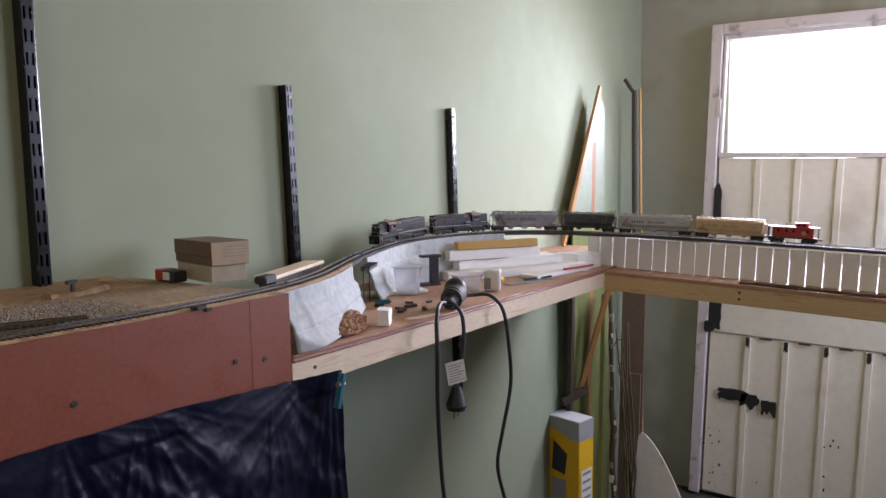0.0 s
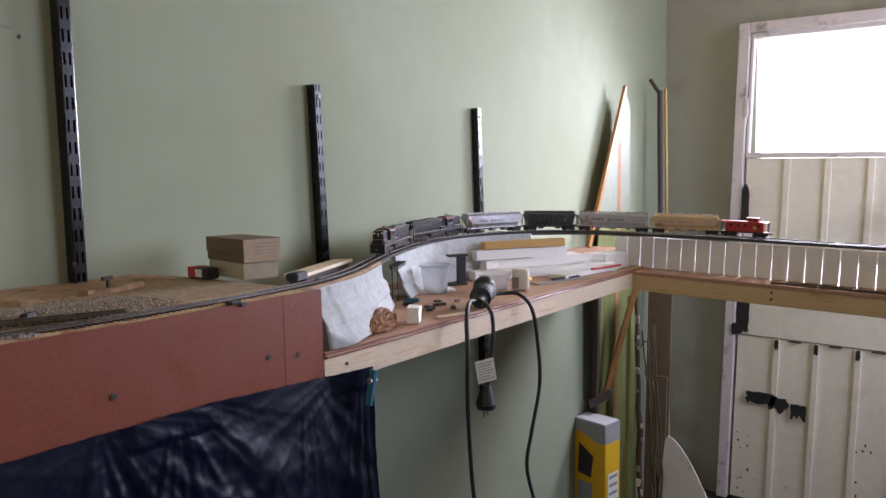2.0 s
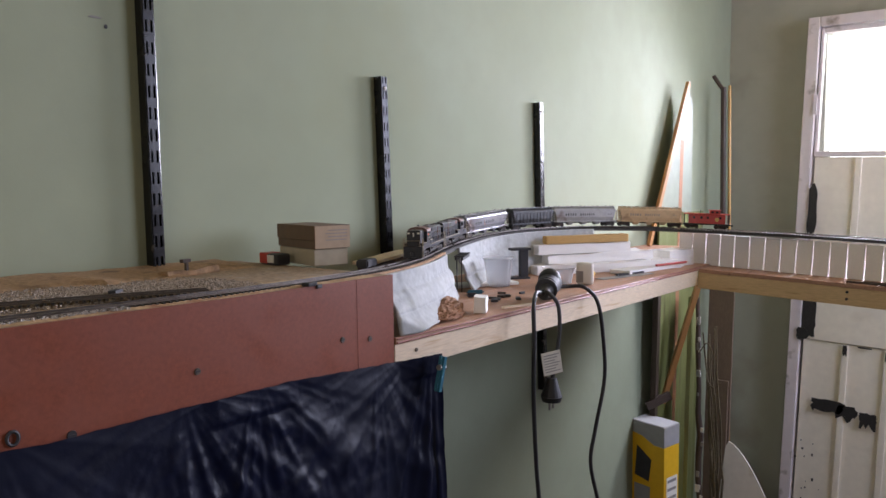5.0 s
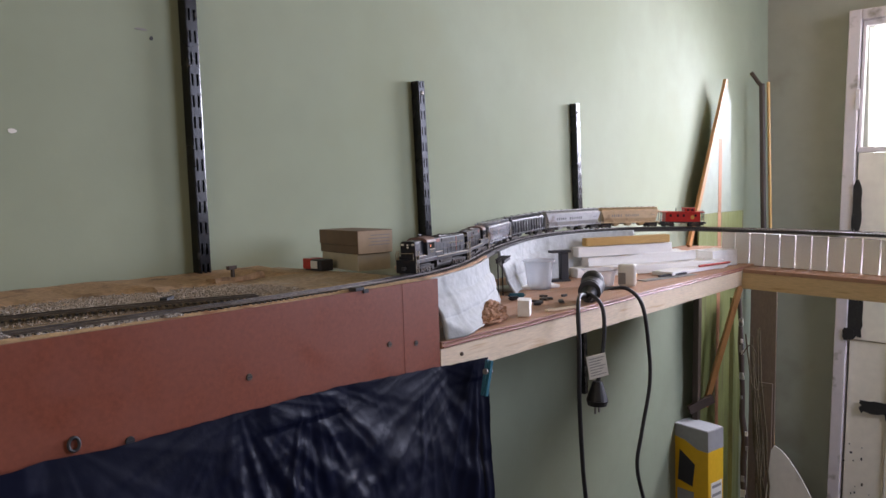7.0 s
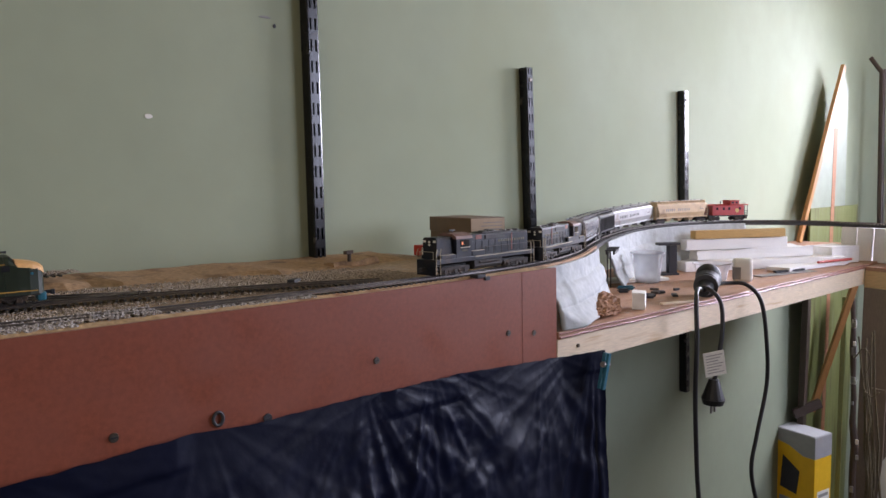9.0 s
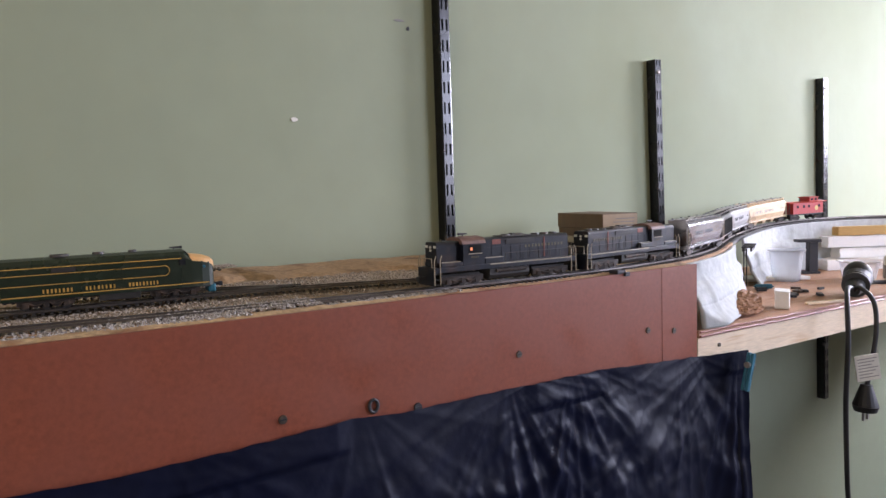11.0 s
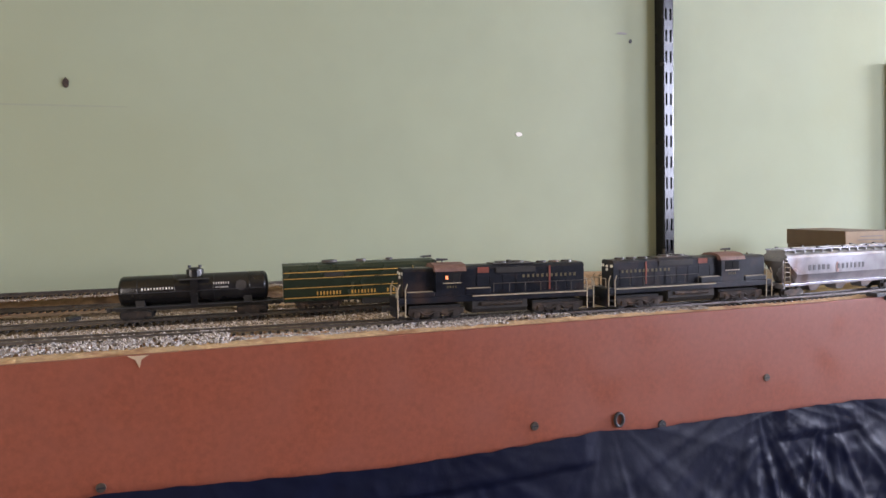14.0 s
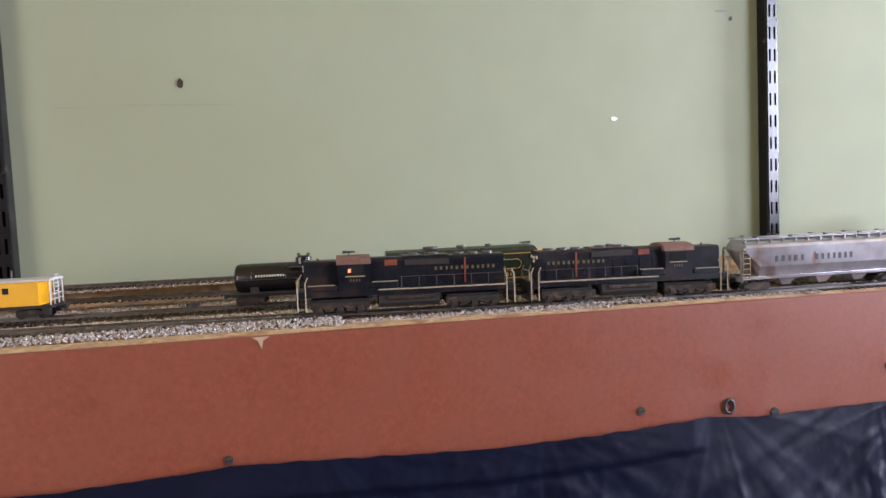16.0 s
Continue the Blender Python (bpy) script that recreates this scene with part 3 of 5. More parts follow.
def track(line, acc, name, label, s0, s1, roadbed=()):
    ob = thing(name, label, "model track", group="model tracks")
    n = int((s1 - s0) / 0.02)
    pts = [at_length(line, acc, s0 + (s1 - s0) * i / n) for i in range(n + 1)]
    for side in (-1, 1):
        rows = []
        for p, d in pts:
            k = Vector((d.y, -d.x, 0)).normalized() * side
            c = p + k * 0.00825
            rows.append([c + k * a + Vector((0, 0, z)) for a, z in ((-0.0004, 0), (0.0004, 0), (0.0004, -0.0017), (0.0009, -0.0023), (-0.0009, -0.0023), (-0.0004, -0.0017))])
        part("rail", loft(bmesh.new(), rows, close=True), M_RAIL, ob)
    bm = bmesh.new()
    for i in range(int((s1 - s0) / 0.0072)):
        p, d = at_length(line, acc, s0 + i * 0.0072)
        k = Vector((d.y, -d.x, 0)).normalized()
        d = Vector((d.x, d.y, 0)).normalized()
        v = [bm.verts.new(p + k * a + d * b + Vector((0, 0, z))) for z in (-0.0042, -0.0023) for a, b in ((-0.015, -0.0013), (0.015, -0.0013), (0.015, 0.0013), (-0.015, 0.0013))]
        for q in ((0, 1, 5, 4), (1, 2, 6, 5), (2, 3, 7, 6), (3, 0, 4, 7), (4, 5, 6, 7), (3, 2, 1, 0)):
            bm.faces.new([v[j] for j in q])
    tagged(part("sleeper_row", bm, M_TIE, ob), kind="stuff")
    for a, b, wl, wr, th, material in roadbed:
        n = int((b - a) / 0.02)
        rows = []
        for i in range(n + 1):
            p, d = at_length(line, acc, a + (b - a) * i / n)
            k = Vector((d.y, -d.x, 0)).normalized()
            top, low = p + Vector((0, 0, -0.0042)), p + Vector((0, 0, -0.0042 - th))
            rows.append([top - k * wl, top + k * wr, low + k * wr, low - k * wl])
        part("roadbed", loft(bmesh.new(), rows, close=True), material, ob, "rough roadbed under the track")
    return ob


track(MAIN, MAIN_S, "main_track", "black-sleepered model track curving round the room", 0.0, MAIN_S[-1], ((0.0, 1.93, 0.020, 0.020, 0.009, M_CORK), (1.93, MAIN_S[-1], 0.019, 0.019, 0.007, M_TIE)))
track(SIDING, SIDING_S, "siding_track", "black-sleepered model siding beside the main line", 0.0, SIDING_S[-1] - 0.01)
track(BACK, BACK_S, "back_track", "weathered model track beside the wall ledge", 0.0, BACK_S[-1] - 0.01)
track(WALLSIDE, WALLSIDE_S, "wallside_track", "weathered model track on the ledge along the wall", 0.0, WALLSIDE_S[-1] - 0.01)
bm = bmesh.new()
box(bm, -0.745, -0.7315, 0.450, 0.464, 1.3095, 1.3140, bevel=0.001)
box(bm, -0.7330, -0.7300, 0.462, 0.470, 1.3060, 1.3110, bevel=0.001)
part("track_clamp", bm, M_INK)
tagged(bpy.data.objects["track_clamp"], "small black point motor at the board's edge", "point motor")


def stones(name, label, material, spots, count, size, seed):
    """Loose stones scattered over strips of the deck: x at the two ends and width, y from and to."""
    rnd = random.Random(seed)
    bm = bmesh.new()
    for _ in range(count):
        xa, xb, w, ya, yb, z = rnd.choice(spots)
        u = rnd.random()
        c = Vector((xa + (xb - xa) * u + rnd.uniform(-w, w), ya + (yb - ya) * u, z + rnd.uniform(-0.0006, 0.0006)))
        s = size * rnd.uniform(0.5, 1.3)
        q = Euler((rnd.uniform(0, 3), rnd.uniform(0, 3), rnd.uniform(0, 3))).to_quaternion()
        v = [bm.verts.new(c + q @ Vector(o) * s) for o in ((1, 0, 0), (-0.3, 0.9, 0), (-0.4, -0.8, 0.1), (0.1, 0, 0.9), (0, 0.1, -0.8))]
        for f in ((0, 1, 3), (1, 2, 3), (2, 0, 3), (1, 0, 4), (2, 1, 4), (0, 2, 4)):
            bm.faces.new([v[j] for j in f])
    return tagged(part(name, bm, material), label, "ballast", kind="stuff")


stones("grey_ballast", "loose grey stone ballast along the front track", M_BALLAST,
       [(-0.845, -0.79, 0.030, -1.0, -0.5, 1.320), (-0.815, -0.785, 0.034, -0.5, -0.215, 1.3165), (-0.788, -0.770, 0.024, -0.215, 0.02, 1.3135), (-0.772, -0.758, 0.012, 0.0, 0.24, 1.3115), (-0.825, -0.80, 0.024, -0.5, -0.215, 1.3175), (-0.80, -0.777, 0.022, -0.215, 0.09, 1.3145)], 15000, 0.0017, 11)
stones("brown_ballast", "loose brown stone ballast between the tracks", M_BALLAST_B,
       [(-0.88, -0.86, 0.03, -0.6, -0.25, 1.3115), (-0.86, -0.83, 0.03, -0.25, 0.05, 1.311), (-0.99, -0.95, 0.045, -0.6, -0.1, 1.310), (-0.95, -0.87, 0.05, -0.1, 0.3, 1.310), (-0.90, -0.84, 0.06, 0.15, 0.42, 1.310)], 11000, 0.0016, 12)

stones("fine_gravel", "fine grey-brown gravel strewn over the deck", M_BALLAST_B,
       [(-1.00, -0.94, 0.050, -0.65, -0.05, 1.3092), (-0.97, -0.93, 0.060, -0.05, 0.42, 1.3092), (-0.90, -0.86, 0.060, 0.05, 0.44, 1.3092), (-1.08, -1.065, 0.020, -0.9, 0.1, 1.3275), (-1.03, -1.0, 0.030, -0.7, -0.2, 1.3100), (-0.90, -0.885, 0.030, -0.6, 0.05, 1.3092)], 32000, 0.0013, 15)

# ---- scenery round the curve ----
def along(s, off, z):
    p, d = at_length(MAIN, MAIN_S, s)
    k = Vector((d.y, -d.x, 0)).normalized()
    q = p + k * off
    return Vector((q.x, q.y, z if z < 0.5 else z))


def bank(name, label, s0, s1, seed, foot, lift):
    """A plaster bank hanging from the roadbed's edge down to the bench."""
    rnd = random.Random(seed)
    rows = []
    n = int((s1 - s0) / 0.005)
    for i in range(n + 1):
        s = s0 + (s1 - s0) * i / n
        p, d = at_length(MAIN, MAIN_S, s)
        top = p.z - 0.0065
        row = []
        for j in range(41):
            v = j / 40
            wave = noise.noise(Vector((s * 5, 0, seed)))
            step = 0.34 + 0.05 * wave
            off = 0.0225 + foot * (v ** 2.0) * (1.0 - 0.7 * i / n) + 0.0018 * noise.noise(Vector((s * 22, v * 3, seed))) + 0.0010 * noise.noise(Vector((s * 120, v * 7, seed + 4)))
            ledge = 0.0045 * min(1.0, max(0.0, (v - step) * 14)) - 0.0025 * min(1.0, max(0.0, (v - 0.62 - 0.06 * wave) * 18)) + 0.0016 * ((s * 37) % 1.0 < 0.08)
            q = along(s + 0.040 * v ** 1.5 * (i / n), off + ledge, top + (1.2225 + lift - top) * v)
            q.x = min(q.x, -0.739 + 0.16 * (q.y - 0.598))
            row.append(q)
        rows.append(row)
    ob = part(name, loft(bmesh.new(), rows), M_PLASTER, smooth=True)
    shell(ob, 0.005, -1.0)
    return tagged(ob, label, "plaster bank")


bank("plaster_bank", "rough white plaster-cloth bank under the curving track", 1.605, 1.905, 3, 0.045, 0.0)
bank("plaster_bank", "smooth white plaster wall under the far curve", 2.03, 2.62, 8, 0.03, 0.0)
def ridge_of(co):
    return 1 - 3 * abs(noise.noise(Vector((co.x * 3, co.y * 7 + co.z * 2, 1.0))))


lump = bmesh.new()
bmesh.ops.create_icosphere(lump, subdivisions=5, radius=1)
for v in lump.verts:
    n = noise.fractal(v.co * 3.0, 0.7, 2.2, 6) * 0.16 + 0.05 * ridge_of(v.co)
    v.co = v.co * (1 + n)
    v.co = Vector((v.co.x * 0.030, v.co.y * 0.062, max(v.co.z, -0.22) * 0.019 * (1.0 + 0.55 * v.co.y)))
ob = part("filler_lump", lump, M_PUTTY, smooth=False)
ob.location = (-0.785, 0.767, 1.2265)
ob.rotation_euler = (0, 0, 0.45)
tagged(ob, "lump of rough brown scenery filler on the bench", "scenery filler")
# ladder-like trestle side lying at the gap under the track
trestle = thing("trestle_side", "black ladder-like model trestle side below the track", "model trestle", pose(-0.915, 0.915, 1.2225, 0, 0, 29))
part("beam", mbox(0.030, 0.034, 0.0, 0.085, 0.070, 0.076), M_INK, trestle)
part("beam", mbox(0.043, 0.046, 0.0, 0.085, 0.070, 0.076), M_INK, trestle)
for i in range(9):
    ob = part("tie", mbox(0.029, 0.048, i * 0.0095, i * 0.0095 + 0.0035, 0.0, 0.002), M_INK, trestle)
    ob.matrix_local = pose(0, 0, 0.0761, 0, 0, 0)
for y in (0.012, 0.070):
    part("leg", mbox(0.031, 0.033, y, y + 0.002, 0.0, 0.0698), M_INK, trestle)

# foam offcuts under and beside the far curve
def slab(name, label, cat, x, y, z, sx, sy, sz, turn, material, rough=0.0, bevel=0.003, seed=0):
    bm = bmesh.new()
    box(bm, -sx / 2, sx / 2, -sy / 2, sy / 2, 0, sz)
    if rough:
        bmesh.ops.subdivide_edges(bm, edges=bm.edges[:], cuts=7, use_grid_fill=True)
        for v in bm.verts:
            if v.co.z > 0.001:
                v.co += Vector((noise.noise(v.co * 60 + Vector((seed, 0, 0))), noise.noise(v.co * 60 + Vector((0, seed, 9))), noise.noise(v.co * 45 + Vector((5, 0, seed))))) * rough
    elif bevel:
        bmesh.ops.bevel(bm, geom=bm.edges[:], offset=bevel, segments=2, affect='EDGES')
    ob = part(name, bm, material)
    ob.matrix_world = pose(x, y, z, 0, 0, turn)
    return tagged(ob, label, cat)


slab("foam_offcut", "long white polystyrene offcut lying on the bench", "foam offcut", -0.875, 1.50, 1.222, 0.10, 0.40, 0.021, -32, M_FOAM, 0.004, seed=2)
slab("foam_offcut", "broken white polystyrene sheet on the lower offcut", "foam offcut", -0.895, 1.50, 1.2445, 0.075, 0.30, 0.021, -30, M_FOAM, 0.006, seed=4)
slab("foam_offcut", "white polystyrene block under the timber", "foam offcut", -0.915, 1.46, 1.2670, 0.06, 0.26, 0.023, -30, M_FOAM, 0.002, seed=6)
slab("timber_block", "planed ochre timber batten on the white foam", "timber batten", -0.893, 1.455, 1.2915, 0.024, 0.225, 0.019, -33, M_OCHRE, bevel=0.0015)
slab("foam_wedge", "small white foam wedge beside the track riser", "foam offcut", -0.775, 1.70, 1.2225, 0.07, 0.09, 0.04, -20, M_FOAM, 0.002, seed=9)
slab("foam_board", "flat white board lying on the bench", "board", -0.775, 1.555, 1.2225, 0.055, 0.25, 0.009, -8, M_FOAM, bevel=0.001)
slab("foam_chunk", "cream foam chunk standing on the bench", "foam offcut", -0.757, 0.832, 1.2225, 0.020, 0.032, 0.026, 30, M_FOAM, 0.0014, seed=3)
slab("wood_strip", "thin pale wood strip on the bench", "wood strip", -0.735, 0.91, 1.2225, 0.008, 0.07, 0.003, -20, M_PINE)
slab("white_offcut", "white plastic offcut behind the tub", "plastic offcut", -0.945, 1.10, 1.2225, 0.05, 0.14, 0.006, -30, M_FOAM, bevel=0.001)
for i in range(9):
    r = random.Random(40 + i)
    slab("dark_scrap", "small dark scrap of track on the bench", "scrap", -0.80 + r.uniform(-0.045, 0.03), 0.985 + r.uniform(-0.06, 0.07), 1.2225, r.uniform(0.004, 0.012), r.uniform(0.01, 0.022), 0.004, r.uniform(0, 180), M_DARKWOOD if i % 2 else M_INK, 0.0012, seed=i)
ob = slab("blue_cutter", "small blue and black craft cutter on the bench", "cutter", -0.883, 0.985, 1.2225, 0.010, 0.034, 0.008, -40, M_BLUE, bevel=0.003)
slab("black_sleeve", "black end of a craft tool on the bench", "craft tool", -0.868, 0.955, 1.2225, 0.012, 0.022, 0.007, -40, M_INK, bevel=0.003)

# tubs
def tub(name, label, x, y, r0, r1, h):
    bm = bmesh.new()
    prof = [(r0 * 0.2, 0.0), (r0, 0.0), (r0 + (r1 - r0) * 0.5, h * 0.5), (r1, h * 0.93), (r1 * 1.12, h * 0.94), (r1 * 1.13, h)]
    rows = [[(r * math.cos(a), r * math.sin(a), z) for a in [2 * math.pi * k / 28 for k in range(29)]] for r, z in prof]
    ob = part(name, loft(bm, rows), M_TUB, smooth=True)
    bmx = ob.modifiers.new("shell", 'SOLIDIFY')
    bmx.thickness = 0.0012
    ob.location = (x, y, 1.2225)
    return tagged(ob, label, "plastic tub")


tub("plastic_tub", "frosted clear plastic tub standing on the bench", -0.915, 1.110, 0.024, 0.030, 0.060)
tub("plastic_tub", "low clear plastic tub among the tools", -0.835, 1.22, 0.028, 0.034, 0.034)
bm = mbox(-0.018, 0.018, -0.014, 0.014, 0.0005, 0.047, bevel=0.007)
ob = part("white_bottle", bm, M_WHITE, smooth=True)
ob.matrix_world = pose(-0.776, 1.228, 1.222, 0, 0, 30)
tagged(ob, "rounded cream plastic glue bottle on the bench", "bottle")
part("label_band", mbox(-0.0184, -0.004, -0.0143, 0.005, 0.006, 0.030), M_INK_G, ob)
clampo = thing("black_clamp", "black metal T-shaped clamp standing on the bench", "clamp", pose(-0.940, 1.245, 1.222, 0, 0, -35))
part("stem", mbox(-0.008, 0.008, -0.009, 0.009, 0.004, 0.064, bevel=0.001), M_INK, clampo)
part("top_plate", mbox(-0.012, 0.012, -0.032, 0.014, 0.0645, 0.070, bevel=0.001), M_INK, clampo)
part("foot", mbox(-0.012, 0.012, -0.036, 0.012, 0.0, 0.004), M_INK, clampo)
saw = thing("razor_saw", "steel toothed saw blade lying on the bench", "saw", pose(-0.765, 1.40, 1.2225, 0, 0, -16))
part("blade", mbox(-0.013, 0.013, -0.085, 0.085, 0.0, 0.0012), M_SAW, saw)
for i in range(16):
    part("tooth", prism(bmesh.new(), [(-0.013, -0.002), (-0.022, 0.0), (-0.013, 0.002)], 'z', 0.0, 0.004), M_INK, saw).location = (0.004, -0.012 + i * 0.0058, 0.0012)
pencil = thing("red_pencil", "red pencil lying on the white board", "pencil", pose(-0.735, 1.60, 1.2355, 0, 0, -14))
part("shaft", mcyl((0, -0.06, 0), (0, 0.06, 0), 0.0032, n=6), M_RED, pencil)
part("tip", mcyl((0, 0.06, 0), (0, 0.072, 0), 0.0032, 0.0005, n=6), M_PINE, pencil)
pin = thing("push_pin", "small red push pin stuck in white foam", "push pin", pose(-0.785, 1.60, 1.2315), "red push pins")
part("head", mcyl((0, 0, 0.004), (0, 0, 0.011), 0.003, 0.0022, 10), M_RED, pin)
part("needle", mcyl((0, 0, -0.003), (0, 0, 0.004), 0.0008, n=6), M_SAW, pin)
copy_thing(pin, pose(-0.782, 1.655, 1.2315))
glue = thing("yellow_tube", "yellow glue tube lying beside the saw", "glue tube", pose(-0.82, 1.345, 1.2285, 0, 0, 20))
part("body", mcyl((0, -0.02, 0), (0, 0.02, 0), 0.006, 0.0058, 12), M_BOXY, glue)
part("cap", mcyl((0, 0.02, 0), (0, 0.032, 0), 0.0045, 0.003, 12), M_RED, glue)

# extension lead with socket, plug and paper tag
lead = thing("extension_lead", "black extension lead with socket and plug hanging over the bench", "extension lead")
sock = part("socket", mcyl((-0.752, 1.045, 1.2475), (-0.738, 1.010, 1.243), 0.0225, 0.020, 20), M_RUBBER, lead, smooth=False)
bm = bmesh.new()
bmesh.ops.create_uvsphere(bm, u_segments=18, v_segments=12, radius=0.0215)
ob = part("socket_cap", bm, M_RUBBER, lead, smooth=True)
ob.location = (-0.751, 1.042, 1.254)
part("collar", mcyl((-0.738, 1.010, 1.240), (-0.724, 0.975, 1.236), 0.0165, 0.009, 16), M_RUBBER, lead)
part("collar_ring", mcyl((-0.736, 1.006, 1.2415), (-0.734, 1.001, 1.241), 0.0205, 0.0205, 18), M_INK, lead)
part("cable", tube(bmesh.new(), spline([(-0.726, 0.98, 1.237), (-0.708, 0.925, 1.246), (-0.690, 0.888, 1.225), (-0.684, 0.880, 1.17), (-0.688, 0.884, 1.08), (-0.69, 0.895, 0.96), (-0.69, 0.905, 0.87), (-0.69, 0.90, 0.70)], 8), 0.0036), M_RUBBER, lead, smooth=True)
part("cable", tube(bmesh.new(), spline([(-0.726, 0.978, 1.236), (-0.708, 0.962, 1.243), (-0.690, 0.967, 1.222), (-0.684, 0.962, 1.175), (-0.686, 0.950, 1.12), (-0.688, 0.944, 1.093)], 8), 0.0036), M_RUBBER, lead, smooth=True)
plug = part("plug", mcyl((-0.688, 0.944, 1.098), (-0.688, 0.942, 1.066), 0.008, 0.0185, 18), M_RUBBER, lead)
part("plug_face", mcyl((-0.688, 0.942, 1.0655), (-0.688, 0.9415, 1.057), 0.0185, 0.016, 18), M_RUBBER, plug)
for k in (-0.006, 0.006):
    part("prong", mbox(-0.6895, -0.6865, 0.9405 + k, 0.9435 + k, 1.043, 1.0565), M_SAW, plug)
part("cable", tube(bmesh.new(), spline([(-0.748, 1.055, 1.238), (-0.735, 1.085, 1.2375), (-0.712, 1.105, 1.235), (-0.690, 1.118, 1.205), (-0.684, 1.13, 1.13), (-0.688, 1.143, 1.05), (-0.692, 1.115, 0.96), (-0.692, 1.095, 0.90), (-0.69, 1.12, 0.82), (-0.69, 1.17, 0.70)], 8), 0.0036), M_RUBBER, lead, smooth=True)
bm = mbox(-0.001, 0.001, -0.017, 0.017, -0.020, 0.020)
tag = part("paper_tag", bm, M_WHITE, lead, "white printed paper tag")
tag.matrix_local = pose(-0.680, 0.930, 1.128, 0, 4, -38) @ pose(0, 0, 0, 10, 0, 0)
for i in range(7):
    part("print_line", mbox(0.0011, 0.0014, -0.014, 0.014 - 0.004 * (i % 3), 0.014 - i * 0.0048, 0.0152 - i * 0.0048), M_INK_G, tag)

# black sheet pinned under the fascia
def top_edge(y):
    pts = ((-1.8, 1.25), (-0.60, 1.224), (-0.43, 1.216), (-0.30, 1.220), (-0.20, 1.214), (-0.10, 1.208), (0.0, 1.2085), (0.06, 1.2105), (0.10, 1.2115), (0.15, 1.206), (0.28, 1.2055), (0.41, 1.204), (0.50, 1.197), (0.60, 1.190), (0.67, 1.191), (0.715, 1.189))
    for (a, za), (b, zb) in zip(pts[:-1], pts[1:]):
        if y <= b:
            return za + (zb - za) * (y - a) / (b - a)
    return pts[-1][1]


TACKS = ((0.652, 0.9), (0.555, 0.5), (0.365, 0.9), (0.275, 1.0), (0.105, 0.5), (-0.06, 0.5), (-0.25, 0.55), (-0.44, 0.5), (-0.66, 0.5), (-1.0, 0.6), (-1.4, 0.6))


def ridged(x, y, z):
    """Sharp crests between rounded hollows, 0 to 1."""
    return max(0.0, 1 - 2.4 * abs(noise.noise(Vector((x, y, z))))) ** 1.5


def sheet_fold(y, v):
    """How far the sheet stands out at a place along its edge and a depth below it."""
    out = 0.0
    for k, (yt, amount) in enumerate(TACKS):
        dy, dv = y - yt + 0.12 * v, v + 0.02
        if abs(dy) > 0.30:
            continue
        ang, dist = math.atan2(dy, dv), math.hypot(dy, dv)
        near = max(0.0, 1 - abs(dy) / 0.30)
        out += amount * near * 0.0055 * min(1.0, dist * 9) * ridged(ang * 3.4 + 3 * k, dist * 1.3, k * 1.7)
        out += amount * near * 0.0028 * min(1.0, dist * 12) * ridged(ang * 6.5 + 5 * k, dist * 2.5, k * 2.9)
    swag = ridged(y * 5 + 2.5 * v, v * 12 - 3.0 * y, 4.4)
    fine = ridged(y * 24 + 13 * v, v * 34 - 11 * y, 2.0)
    crush = ridged(y * 55 - 30 * v, v * 46 + 21 * y, 7.0)
    patch = 0.35 + 0.65 * max(0.0, min(1.0, 0.5 + 1.6 * noise.noise(Vector((y * 4, v * 5, 9.0)))))
    return out + 0.004 * swag * min(1.0, v * 10) + patch * (0.0017 * fine + 0.0009 * crush)


rows = []
NY_S, NV_S = 640, 150
for i in range(NY_S + 1):
    u = i / NY_S
    y = -1.75 + 2.418 * (u * 3.2 if u < 0.15 else 0.48 + (u - 0.15) * 0.52 / 0.85)
    row = []
    zt = top_edge(y) + 0.0012 * noise.noise(Vector((y * 60, 0, 0)))
    for j in range(NV_S + 1):
        v = 0.95 * (j / NV_S) ** 1.5
        band = max(min(1.0, (0.10 - y) * 60), min(1.0, (y - 0.30) * 60, (0.425 - y) * 60), min(1.0, (y - 0.60) * 40), 0.0)
        hem = 0.0026 * band * max(0.0, min(1.0, (0.030 - v) * 250))
        x = -0.7270 + hem + (0.25 + 0.75 * min(1, max(0.0, v - 0.012) * 9)) * sheet_fold(y, v) + 0.012 * min(1, v * 3)
        if y > 0.60:
            x += (y - 0.60) * 0.26
        row.append((x, y + 0.006 * v * noise.noise(Vector((v * 9, 0, y * 3))) - (0.02 * v if i > NY_S - 8 else 0), zt - v))
    rows.append(row)
ob = part("black_sheet", loft(bmesh.new(), rows), M_SHEET, smooth=True)
shell(ob, 0.0008)
ob.modifiers["shell"].use_rim = False
tagged(ob, "black plastic sheet hung in folds below the red-brown fascia", "plastic sheet")
peg = thing("clothes_peg", "teal plastic clothes peg clipping the black sheet", "clothes peg", pose(-0.694, 0.650, 1.172, -11, 4, 0))
part("arm", mbox(-0.004, 0.000, -0.0032, 0.0032, -0.030, 0.020, bevel=0.0012), M_BLUE, peg)
part("arm", mbox(0.002, 0.006, -0.0032, 0.0032, -0.030, 0.020, bevel=0.0012), M_BLUE, peg)
part("spring", mcyl((0.001, -0.007, 0.004), (0.001, 0.007, 0.004), 0.004, n=10), M_SAW, peg)

